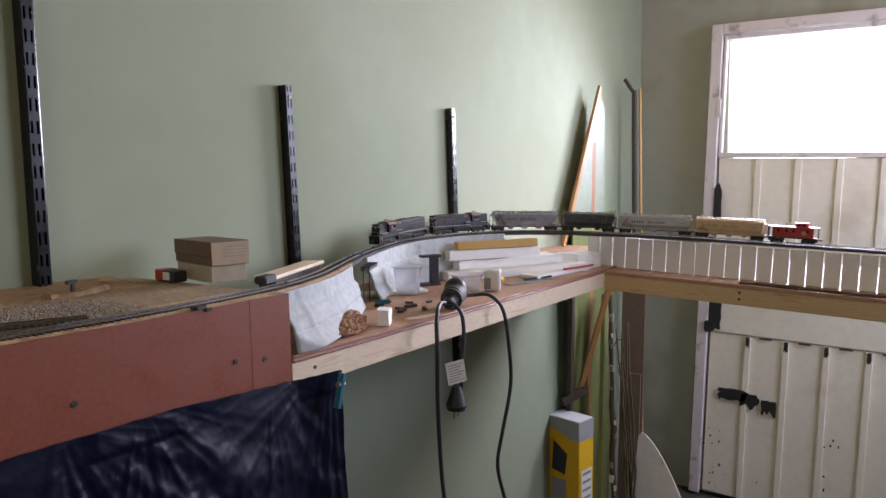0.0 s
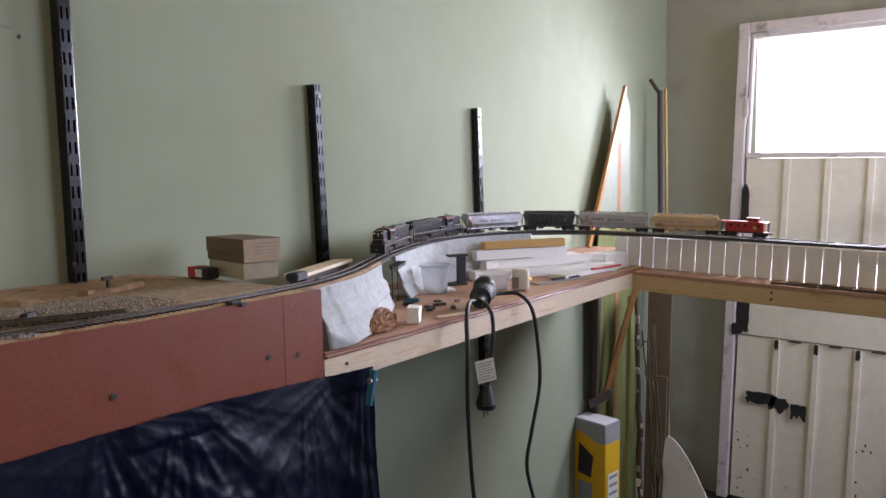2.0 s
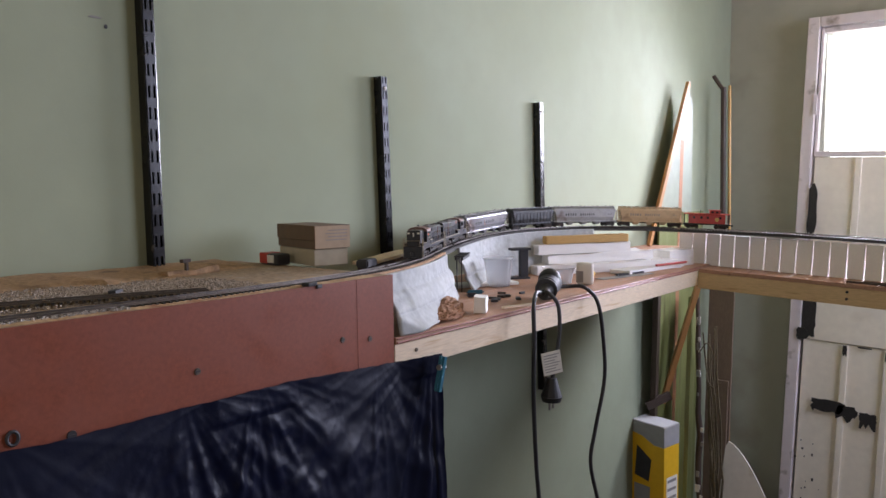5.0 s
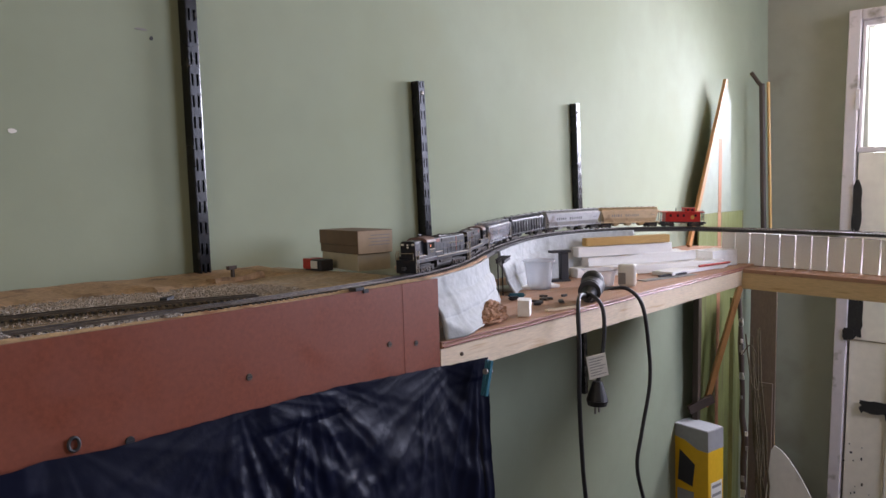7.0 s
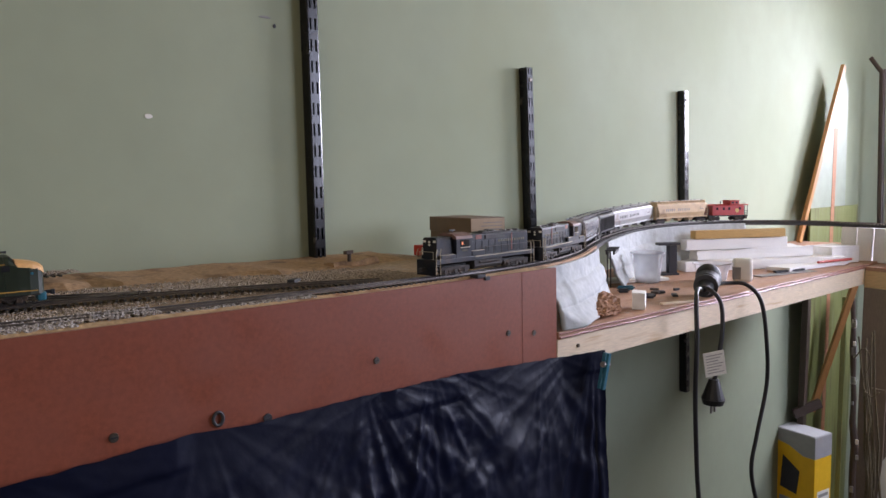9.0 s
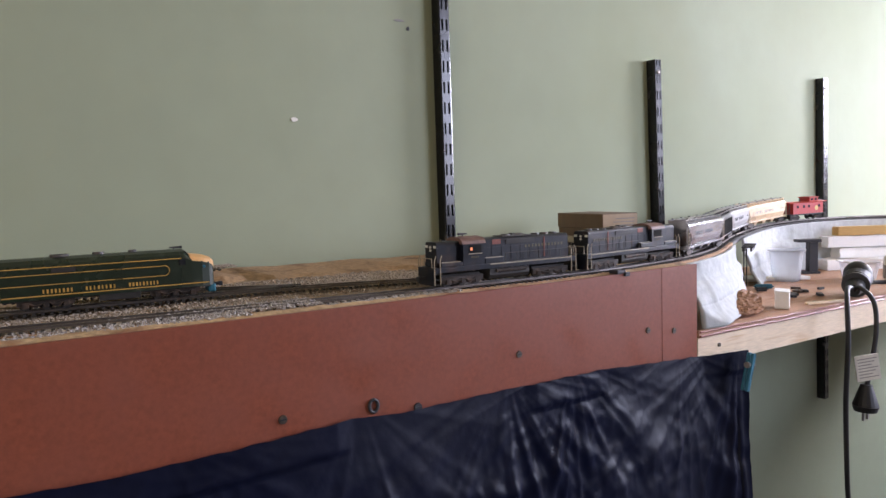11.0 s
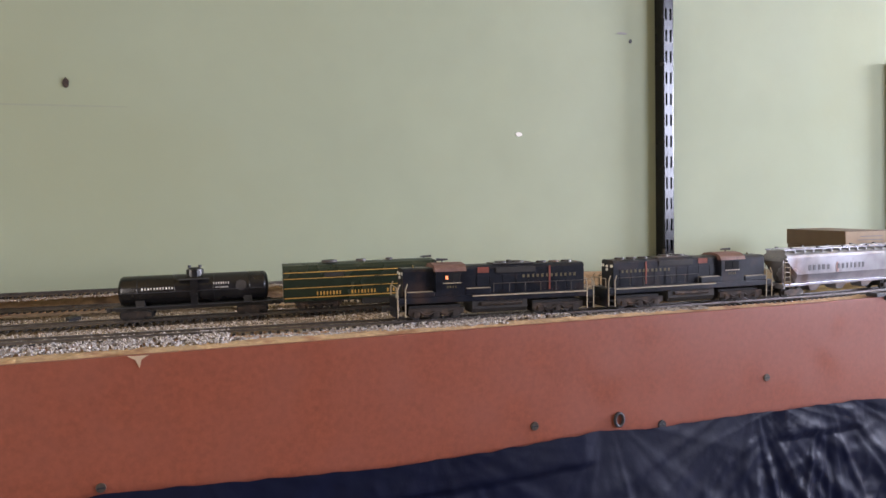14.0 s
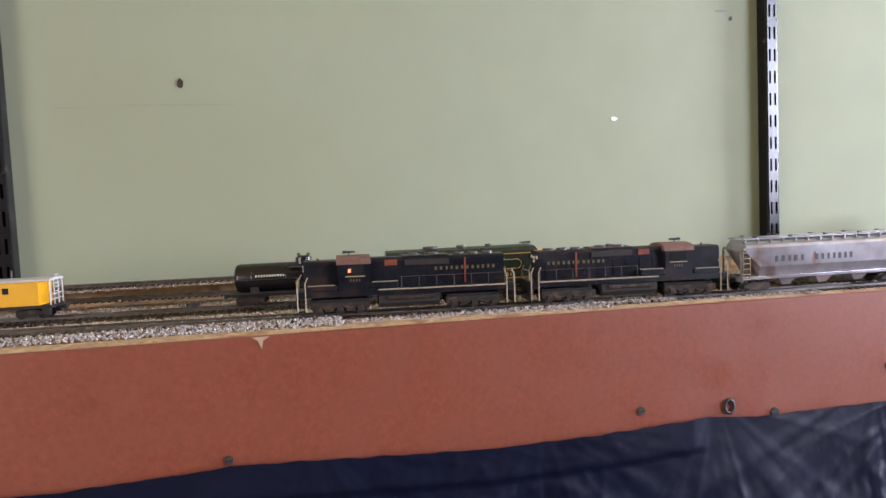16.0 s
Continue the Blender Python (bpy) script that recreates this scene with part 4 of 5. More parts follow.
# boxes and bits on the deck
bx = pose(-0.965, 0.652, 1.3087, 0, 0, -12)
ob = thing("white_card_box", "flat grey-white card box lying on the deck", "box", bx)
part("carton", mbox(-0.058, 0.062, -0.029, 0.030, 0.0, 0.026, bevel=0.0012), M_BOXW, ob)
ob = thing("brown_card_box", "lidded brown cardboard box stacked on a white box", "box", bx @ pose(0.002, 0, 0.0265))
part("carton", mbox(-0.063, 0.064, -0.030, 0.031, 0.0, 0.013, bevel=0.001), M_CARD, ob)
part("lid", mbox(-0.064, 0.0652, -0.0312, 0.0322, 0.0132, 0.0365, bevel=0.001), M_CARD, ob)
part("end_label", mbox(0.0652, 0.0658, -0.030, 0.031, 0.0008, 0.0355), M_CARD_L, ob, "faded printed end label")
for i in range(4):
    part("print_line", mbox(0.0658, 0.0661, -0.008 - 0.004 * (i % 2), 0.026, 0.028 - i * 0.005, 0.0292 - i * 0.005), M_INK_G, ob)
ob = thing("red_toy_wagon_end", "red and black model wagon body lying by the boxes", "model wagon", pose(-0.985, 0.598, 1.3087, 0, 0, -4))
part("body", mbox(-0.03, 0.018, -0.012, 0.012, 0.0, 0.018, bevel=0.003), M_INK, ob)
part("end", mbox(-0.0325, -0.010, -0.013, 0.013, 0.002, 0.019, bevel=0.002), M_RED, ob)
part("label", mbox(-0.009, 0.008, -0.0135, -0.012, 0.004, 0.016), M_WHITE, ob)
ob = thing("pale_plank", "pale wooden plank lying behind the curved track", "plank", pose(-0.945, 0.80, 1.3000, 0, -1, 24))
part("plank_body", mbox(-0.02, 0.02, -0.10, 0.13, 0.003, 0.009, bevel=0.001), M_PINE, ob)
part("packing", mbox(-0.015, 0.015, -0.09, 0.12, -0.0775, 0.0027), M_DARKWOOD, ob)
slab("black_block", "small black block beside the curve", "block", -0.842, 0.655, 1.3087, 0.02, 0.035, 0.012, 20, M_INK, bevel=0.002)
slab("wooden_scrap", "splintered dark wooden scrap on the deck", "wood scrap", -0.985, 0.445, 1.3087, 0.02, 0.09, 0.008, 10, M_CHIP, 0.004, seed=12)
ob = thing("buffer_stop", "small dark model buffer stop on the deck", "buffer stop", pose(-0.985, 0.44, 1.316, 0, 0, 20))
part("post", mbox(-0.002, 0.002, -0.002, 0.002, -0.007, 0.010), M_DARKWOOD, ob)
part("beam", mbox(-0.003, 0.003, -0.010, 0.006, 0.010, 0.015), M_DARKWOOD, ob)
slab("switch_motor", "small dark switch motor between the tracks", "switch motor", -0.872, 0.285, 1.3087, 0.009, 0.015, 0.006, 30, M_INK, 0.001, seed=3)
slab("switch_motor", "small dark switch motor between the tracks", "switch motor", -0.985, -0.36, 1.3087, 0.008, 0.012, 0.006, 30, M_INK, 0.001, seed=5)

# ---- the corner ----
def leaning(name, label, cat, foot, head, w, d, material, bevel=0.001):
    """A straight board or stick from its foot to its head."""
    a, b = Vector(foot), Vector(head)
    ob = part(name, mbox(-w / 2, w / 2, -d / 2, d / 2, 0, (b - a).length, bevel=bevel), material)
    ob.matrix_world = Matrix.Translation(a) @ (b - a).to_track_quat('Z', 'X').to_matrix().to_4x4()
    return tagged(ob, label, cat)


panel = thing("leaning_panel", "olive green hardboard panel leaning in the corner", "panel", pose(-1.085, 2.40, 0.0, 0, 1.0, 0))
part("sheet", mbox(0.0, 0.006, -0.085, 0.36, 0.0, 1.33, bevel=0.001), M_OLIVE, panel)
part("stripe", mbox(0.0061, 0.0068, 0.090, 0.120, 0.0, 1.60), M_ORANGE, panel, "orange painted stripe")
part("upper_sheet", prism(bmesh.new(), [(-0.10, 1.3305), (0.225, 1.3305), (0.205, 1.74), (0.145, 1.80)], "x", 0.0, 0.0058), M_PALEBOARD, panel, "pale blue-green bare upper end")
part("edge_batten", mbox(0.0, 0.02, -0.112, -0.086, 0.0, 1.16, bevel=0.001), M_DARKWOOD, panel)
leaning("wooden_stick", "varnished wooden stick leaning against the wall", "stick", (-1.060, 2.232, 1.2235), (-1.050, 2.556, 1.815), 0.020, 0.012, M_STICK)
leaning("wooden_lath", "reddish wooden lath leaning in the corner", "lath", (-1.050, 2.345, 0.64), (-0.945, 2.42, 1.10), 0.018, 0.022, M_STICK)
leaning("dark_lath", "short dark batten across the panel's foot", "batten", (-1.078, 2.27, 0.64), (-1.02, 2.34, 0.675), 0.03, 0.015, M_DARKWOOD)
pole = thing("hooked_pole", "dark pole with a bent hook at its top", "pole")
part("shaft", tube(bmesh.new(), [(-0.985, 2.90, 0.0), (-1.025, 2.91, 1.2), (-1.035, 2.915, 1.835)], 0.011, 8), M_DARKWOOD, pole)
part("hook", tube(bmesh.new(), [(-1.032, 2.913, 1.82), (-1.050, 2.912, 1.845), (-1.075, 2.91, 1.885)], 0.008, 8), M_DARKWOOD, pole)
leaning("yellow_batten", "thin yellowish batten standing beside the dark pole", "batten", (-0.975, 2.90, 0.0), (-1.012, 2.92, 1.84), 0.009, 0.009, M_OCHRE)
leaning("grey_board", "weathered grey-brown board standing in the corner", "board", (-1.005, 2.80, 0.0), (-1.005, 2.86, 1.12), 0.012, 0.100, M_GREYWOOD)
leaning("grey_board", "short weathered board propped against the pole", "board", (-0.975, 2.74, 0.0), (-0.975, 2.78, 0.64), 0.012, 0.052, M_GREYWOOD)
twigs = thing("twig_bundle", "few thin greenish stems standing in the corner", "stems", kind="stuff")
bm = bmesh.new()
rnd = random.Random(77)
for i in range(9):
    x, y = -0.935 + rnd.uniform(-0.02, 0.04), 2.52 + rnd.uniform(-0.05, 0.10)
    h = rnd.uniform(0.6, 1.0)
    lean = Vector((rnd.uniform(-0.07, 0.0), rnd.uniform(-0.05, 0.05), 0))
    pts = [Vector((x, y, 0)) + lean * (k / 9) + Vector((rnd.uniform(-0.006, 0.006), rnd.uniform(-0.006, 0.006), h * k / 9)) for k in range(10)]
    tube(bm, pts, [0.0055 * (1 - 0.06 * k) for k in range(10)], 6)
part("stems", bm, M_TWIG, twigs)
splat = thing("spattered_stick", "dark paint-spattered stick with curling wire", "stick")
rnd = random.Random(8)
pts = [Vector((-0.935 - 0.035 * k / 12 + rnd.uniform(-0.005, 0.005), 2.44 + 0.03 * k / 12, 1.02 * k / 12)) for k in range(13)]
part("shaft", tube(bmesh.new(), pts, [0.014 - 0.0005 * k + rnd.uniform(-0.002, 0.002) for k in range(13)], 9), M_DARKWOOD, splat)
for k in range(26):
    q = pts[rnd.randrange(2, 12)]
    r = rnd.uniform(0.003, 0.008)
    ob = part("paint_blob", mbox(-r, r, -0.002, 0.002, -r * 1.8, r * 1.8, bevel=0.0015), M_WHITE if k % 3 else M_INK_G, splat)
    ob.location = q + Vector((rnd.uniform(0.0, 0.011), -0.0125, rnd.uniform(-0.03, 0.03)))
part("wire", tube(bmesh.new(), spline([(-0.955, 2.45, 0.82), (-0.925, 2.44, 0.86), (-0.905, 2.44, 0.82), (-0.925, 2.44, 0.74), (-0.90, 2.44, 0.70), (-0.875, 2.44, 0.72)], 6), 0.002, 6), M_TWIG, splat)
leaning("olive_plank", "olive green plank leaning against the panel", "plank", (-0.985, 2.42, 0.0), (-1.0, 2.50, 1.02), 0.11, 0.014, M_OLIVE)
carton = thing("level_carton", "tall yellow and grey carton standing on the floor", "carton", pose(-1.028, 2.245, 0.0, 0, 0, -12))
part("sleeve", mbox(-0.075, 0.06, -0.045, 0.045, 0.0, 0.53, bevel=0.002), M_BOXY, carton)
part("grey_top", mbox(-0.0755, 0.0605, -0.0455, 0.0455, 0.53, 0.600, bevel=0.001), M_BOXG, carton, "grey top of the carton")
part("yellow_flash", prism(bmesh.new(), [(-0.0755, 0.528), (0.025, 0.528), (-0.03, 0.553), (-0.0755, 0.560)], 'y', -0.0462, -0.0455), M_BOXY, carton)
part("window", prism(bmesh.new(), [(-0.058, 0.405), (0.0, 0.395), (0.010, 0.475), (-0.05, 0.515)], 'y', -0.0468, -0.0456), M_INK, carton, "black die-cut window")
part("grey_panel", mbox(-0.060, 0.005, -0.0466, -0.0456, 0.05, 0.375), M_BOXG, carton)
part("print_panel", mbox(0.0605, 0.0612, -0.030, 0.035, 0.15, 0.42), M_WHITE, carton)
for i in range(8):
    part("print_line", mbox(0.0612, 0.0616, -0.024, 0.028, 0.40 - 0.03 * i, 0.41 - 0.03 * i), M_INK_G, carton)
part("flap", mbox(-0.074, 0.058, -0.043, 0.043, 0.6005, 0.603), M_GREYPL, carton)
disc = thing("round_board", "white board with a rounded top leaning in the corner", "board", pose(-0.92, 2.66, 0.0, -6, 0, 0))
bm = prism(bmesh.new(), [(-0.04, 0.0), (0.25, 0.0)] + [(0.25 - 0.25 * k / 14, 0.42 * (1 - ((14 - k) / 14) ** 1.5)) for k in range(1, 15)] + [(-0.012, 0.40)], 'y', 0.0, 0.008)
part("sheet", bm, M_PANELW, disc)
slab("red_block", "dull red wooden block on the floor by the wall", "block", -0.98, 1.55, 0.0, 0.12, 0.2, 0.42, 12, M_FASCIA, bevel=0.004)


# ---- rolling stock; +x ahead, rail head at z = 0 ----
def wheelset(parent, x, r=0.0052, material=None):
    bm = bmesh.new()
    for s in (-1, 1):
        cyl(bm, (x, s * 0.0068, r), (x, s * 0.0092, r), r, n=16)
        cyl(bm, (x, s * 0.0092, r), (x, s * 0.0098, r), r * 0.55, n=12)
    cyl(bm, (x, -0.0068, r), (x, 0.0068, r), 0.0012, n=8)
    return part("wheelset", bm, material or M_UNDER, parent)


def loco_truck(parent, x):
    t = part("truck", mbox(x - 0.0225, x + 0.0225, -0.0085, 0.0085, 0.0070, 0.0125, bevel=0.001), M_UNDER, parent)
    for s in (-1, 1):
        y0, y1 = sorted((s * 0.0102, s * 0.0128))
        pts = [(x - 0.0235, 0.0105), (x - 0.0235, 0.0055), (x - 0.0185, 0.0035), (x - 0.0145, 0.0052), (x - 0.0085, 0.0026), (x - 0.0030, 0.0054), (x + 0.0030, 0.0054), (x + 0.0085, 0.0026), (x + 0.0145, 0.0052), (x + 0.0185, 0.0035), (x + 0.0235, 0.0055), (x + 0.0235, 0.0105)]
        part("side_frame", prism(bmesh.new(), pts, 'y', y0, y1), M_TRUCK, t)
        for k in (-0.0165, 0.0, 0.0165):
            ya, yb = sorted((s * 0.0128, s * 0.0142))
            part("axle_box", mbox(x + k - 0.0026, x + k + 0.0026, ya, yb, 0.0030, 0.0080, bevel=0.0005), M_TRUCK, t)
        for k in (-0.0082, 0.0082):
            bm = bmesh.new()
            tube(bm, [(x + k + a, s * 0.0138, 0.0075 - 0.0022 * (1 - (a / 0.0058) ** 2)) for a in (-0.0058, -0.003, 0.0, 0.003, 0.0058)], 0.0009, 6)
            part("leaf_spring", bm, M_TRUCK, t)
    for k in (-0.0165, 0.0, 0.0165):
        wheelset(t, x + k, 0.0056)
    return t


def coupler(parent, x, s):
    bm = mbox(min(x, x + s * 0.0075), max(x, x + s * 0.0075), -0.0014, 0.0014, 0.0085, 0.0115)
    box(bm, min(x + s * 0.0055, x + s * 0.009), max(x + s * 0.0055, x + s * 0.009), -0.0026, 0.0022, 0.0075, 0.0120, bevel=0.0006)
    return part("coupler", bm, M_INK, parent)


def letters(parent, x0, x1, z, h, y, material, n, seed=0):
    """A line of plain bars where lettering stands, on both sides."""
    rnd = random.Random(seed)
    for s in (-1, 1):
        bm = bmesh.new()
        w = (x1 - x0) / n
        for i in range(n):
            a = x0 + i * w
            ya, yb = sorted((s * y, s * (y + 0.00025)))
            box(bm, a, a + w * rnd.uniform(0.35, 0.55), ya, yb, z, z + h)
        part("lettering", bm, material, parent)


def hood_outline(w, z0, z1, r):
    return [(-w, z0), (-w, z1 - r), (-w + r * 0.35, z1 - r * 0.3), (-w + r, z1), (w - r, z1), (w - r * 0.35, z1 - r * 0.3), (w, z1 - r), (w, z0)]


def diesel(label):
    ob = thing("diesel_locomotive", label, "model locomotive", group="train engines")
    part("frame", mbox(-0.087, 0.087, -0.0155, 0.0155, 0.0150, 0.0205, bevel=0.0006), M_LOCO, ob)
    for s in (-1, 1):
        ya, yb = sorted((s * 0.0156, s * 0.0161))
        part("sill_stripe", mbox(-0.080, 0.024, ya, yb, 0.0192, 0.0204), M_HANDRAIL, ob, "dull cream walkway edge")
        ya, yb = sorted((s * 0.0115, s * 0.0160))
        part("battery_box", mbox(0.008, 0.030, ya, yb, 0.0207, 0.0262, bevel=0.0006), M_LOCO, ob)
        part("box_edge", mbox(0.008, 0.0285, min(ya, yb) + 0.0002, max(ya, yb) - 0.0002, 0.0263, 0.0268), M_HANDRAIL, ob)
        part("battery_box", mbox(0.056, 0.080, ya, yb, 0.0207, 0.0248, bevel=0.0006), M_LOCO, ob)
        part("box_edge", mbox(0.058, 0.079, min(ya, yb) + 0.0002, max(ya, yb) - 0.0002, 0.0249, 0.0254), M_HANDRAIL, ob)
    part("long_hood", prism(bmesh.new(), hood_outline(0.0108, 0.0206, 0.0462, 0.0030), 'x', -0.0800, 0.0300), M_LOCO, ob)
    part("short_hood", prism(bmesh.new(), hood_outline(0.0108, 0.0206, 0.0452, 0.0030), 'x', 0.0555, 0.0820), M_LOCO, ob)
    cab = part("cab", prism(bmesh.new(), [(-0.0156, 0.0206), (-0.0156, 0.0425), (0.0156, 0.0425), (0.0156, 0.0206)], 'x', 0.0302, 0.0553), M_LOCO, ob)
    part("cab_roof", prism(bmesh.new(), [(-0.0164, 0.0420), (-0.0150, 0.0452), (-0.0100, 0.0480), (0.0, 0.0492), (0.0100, 0.0480), (0.0150, 0.0452), (0.0164, 0.0420)], 'x', 0.0292, 0.0563), M_CABROOF, ob, "rusty faded cab roof")
    for s in (-1, 1):
        ya, yb = sorted((s * 0.0157, s * 0.0161))
        part("cab_window", mbox(0.0345, 0.0415, ya, yb, 0.0330, 0.0408), M_WINDOW, cab)
        part("cab_window", mbox(0.0420, 0.0490, ya, yb, 0.0330, 0.0408), M_WINDOW, cab)
        ya, yb = sorted((s * 0.0161, s * 0.0170))
        part("arm_rest", mbox(0.034, 0.0495, ya, yb, 0.0316, 0.0324), M_HANDRAIL, cab)
        ya, yb = sorted((s * 0.0109, s * 0.0119))
        part("radiator_grille", mbox(-0.034, 0.002, ya, yb, 0.0390, 0.0438, bevel=0.0003), M_UNDER, ob, "black radiator grille")
        ya, yb = sorted((s * 0.0109, s * 0.0112))
        part("rust_patch", mbox(0.0080, 0.0180, ya, yb, 0.0395, 0.0445), M_RUST, ob, "rusty orange patch")
        for i in range(9):
            x = -0.074 + i * 0.0118
            part("hood_door", mbox(x, x + 0.0104, ya, yb, 0.0225, 0.0370, bevel=0.0001), M_LOCO, ob)
        ya, yb = sorted((s * 0.0120, s * 0.0124))
        part("panel_line", mbox(-0.0480, -0.0465, ya - 0.0006 * s, yb - 0.0006 * s, 0.0225, 0.0440), M_RUST, ob)
    letters(ob, -0.072, -0.020, 0.0340, 0.0028, 0.0112, M_GOLD, 12, 3)
    letters(ob, 0.038, 0.047, 0.0275, 0.0022, 0.0157, M_GOLD, 4, 4)
    for i, x in enumerate((-0.068, -0.056, -0.044)):
        part("roof_fan", mcyl((x, 0, 0.0455), (x, 0, 0.0478), 0.0048, 0.0044, 16), M_LOCO_ROOF, ob)
    for x in (-0.022, -0.006):
        part("roof_fan", mcyl((x, 0, 0.0455), (x, 0, 0.0486), 0.0054, 0.0050, 18), M_LOCO_ROOF, ob)
    part("roof_hatch", mbox(-0.034, 0.004, -0.0085, 0.0085, 0.0463, 0.0474, bevel=0.0004), M_LOCO_ROOF, ob)
    part("exhaust", mbox(-0.0155, -0.0125, -0.003, 0.003, 0.0475, 0.0495), M_LOCO_ROOF, ob)
    horn = part("horn", mcyl((0.046, 0, 0.0490), (0.046, 0, 0.0512), 0.0006, n=8), M_INK, ob)
    part("trumpet", mcyl((0.041, 0, 0.0516), (0.051, 0, 0.0516), 0.0007, 0.0013, 8), M_INK, horn)
    part("bell", mcyl((0.071, 0, 0.0452), (0.071, 0, 0.0474), 0.0013, 0.0006, 10), M_GOLD, ob)
    for x, s in ((0.082, 1), (-0.080, -1)):
        for z in (0.0370, 0.0402):
            part("headlight", mcyl((x, 0, z), (x + s * 0.0012, 0, z), 0.0013, n=10), M_WHITE, ob)
        for y in (-0.0105, 0.0105):
            part("number_board", mbox(min(x, x + s * 0.0006), max(x, x + s * 0.0006), y * 0.75 - 0.002, y * 0.75 + 0.002, 0.0395, 0.0420), M_WHITE, ob)
    for s, e in ((1, 0.0885), (-1, -0.0885)):
        part("pilot", mbox(min(e, e - s * 0.0012), max(e, e - s * 0.0012), -0.0145, 0.0145, 0.0030, 0.0204, bevel=0.0003), M_LOCO, ob)
        coupler(ob, e, s)
        for side in (-1, 1):
            y0 = side * 0.0148
            bm = bmesh.new()
            for z in (0.0035, 0.0085, 0.0135):
                box(bm, min(e - s * 0.001, e - s * 0.0075), max(e - s * 0.001, e - s * 0.0075), min(y0, y0 - side * 0.004), max(y0, y0 - side * 0.004), z, z + 0.0007)
            part("steps", bm, M_UNDER, ob)
            bm = bmesh.new()
            for k in (0.0012, 0.0075):
                tube(bm, [(e - s * k, y0 + side * 0.0006, 0.0035), (e - s * k, y0 + side * 0.0006, 0.0275), (e - s * (k + 0.002), y0 + side * 0.0002, 0.0325)], 0.00055, 6)
            part("grab_rail", bm, M_HANDRAIL, ob, "dull cream grab rails")
        part("end_rail", tube(bmesh.new(), [(e - s * 0.0008, -0.011, 0.0205), (e - s * 0.0008, -0.011, 0.0295), (e - s * 0.0008, 0.011, 0.0295), (e - s * 0.0008, 0.011, 0.0205)], 0.00045, 6), M_HANDRAIL, ob)
    for side in (-1, 1):
        bm = bmesh.new()
        y = side * 0.0153
        tube(bm, [(-0.081, y, 0.0300), (0.006, y, 0.0300)], 0.00035, 6)
        for i in range(7):
            x = -0.080 + i * 0.0142
            tube(bm, [(x, y, 0.0205), (x, y, 0.0300)], 0.00035, 6)
        part("handrail", bm, M_LOCO_ROOF, ob)
    tank = part("fuel_tank", prism(bmesh.new(), [(-0.0135, 0.0148), (-0.0140, 0.0080), (-0.0110, 0.0042), (0.0110, 0.0042), (0.0140, 0.0080), (0.0135, 0.0148)], 'x', -0.0255, 0.0235), M_UNDER, ob)
    for side in (-1, 1):
        part("air_reservoir", mcyl((-0.020, side * 0.0142, 0.0122), (0.016, side * 0.0142, 0.0122), 0.0018, n=10), M_TRUCK, tank)
    loco_truck(ob, 0.0545)
    loco_truck(ob, -0.0545)
    for o in ob.children_recursive:
        o.data.transform(Matrix.Diagonal((1.088, 1.03, 1.03, 1)))
    return ob


def car_truck(parent, x):
    t = part("truck", mbox(x - 0.003, x + 0.003, -0.0095, 0.0095, 0.0045, 0.0095), M_UNDER, parent)
    for s in (-1, 1):
        y0, y1 = sorted((s * 0.0105, s * 0.0125))
        pts = [(x - 0.0135, 0.0072), (x - 0.0135, 0.0038), (x - 0.0085, 0.0038), (x - 0.0045, 0.0018), (x + 0.0045, 0.0018), (x + 0.0085, 0.0038), (x + 0.0135, 0.0038), (x + 0.0135, 0.0072), (x + 0.0055, 0.0090), (x - 0.0055, 0.0090)]
        part("side_frame", prism(bmesh.new(), pts, 'y', y0, y1), M_TRUCK, t)
    for k in (-0.0102, 0.0102):
        wheelset(t, x + k)
    return t


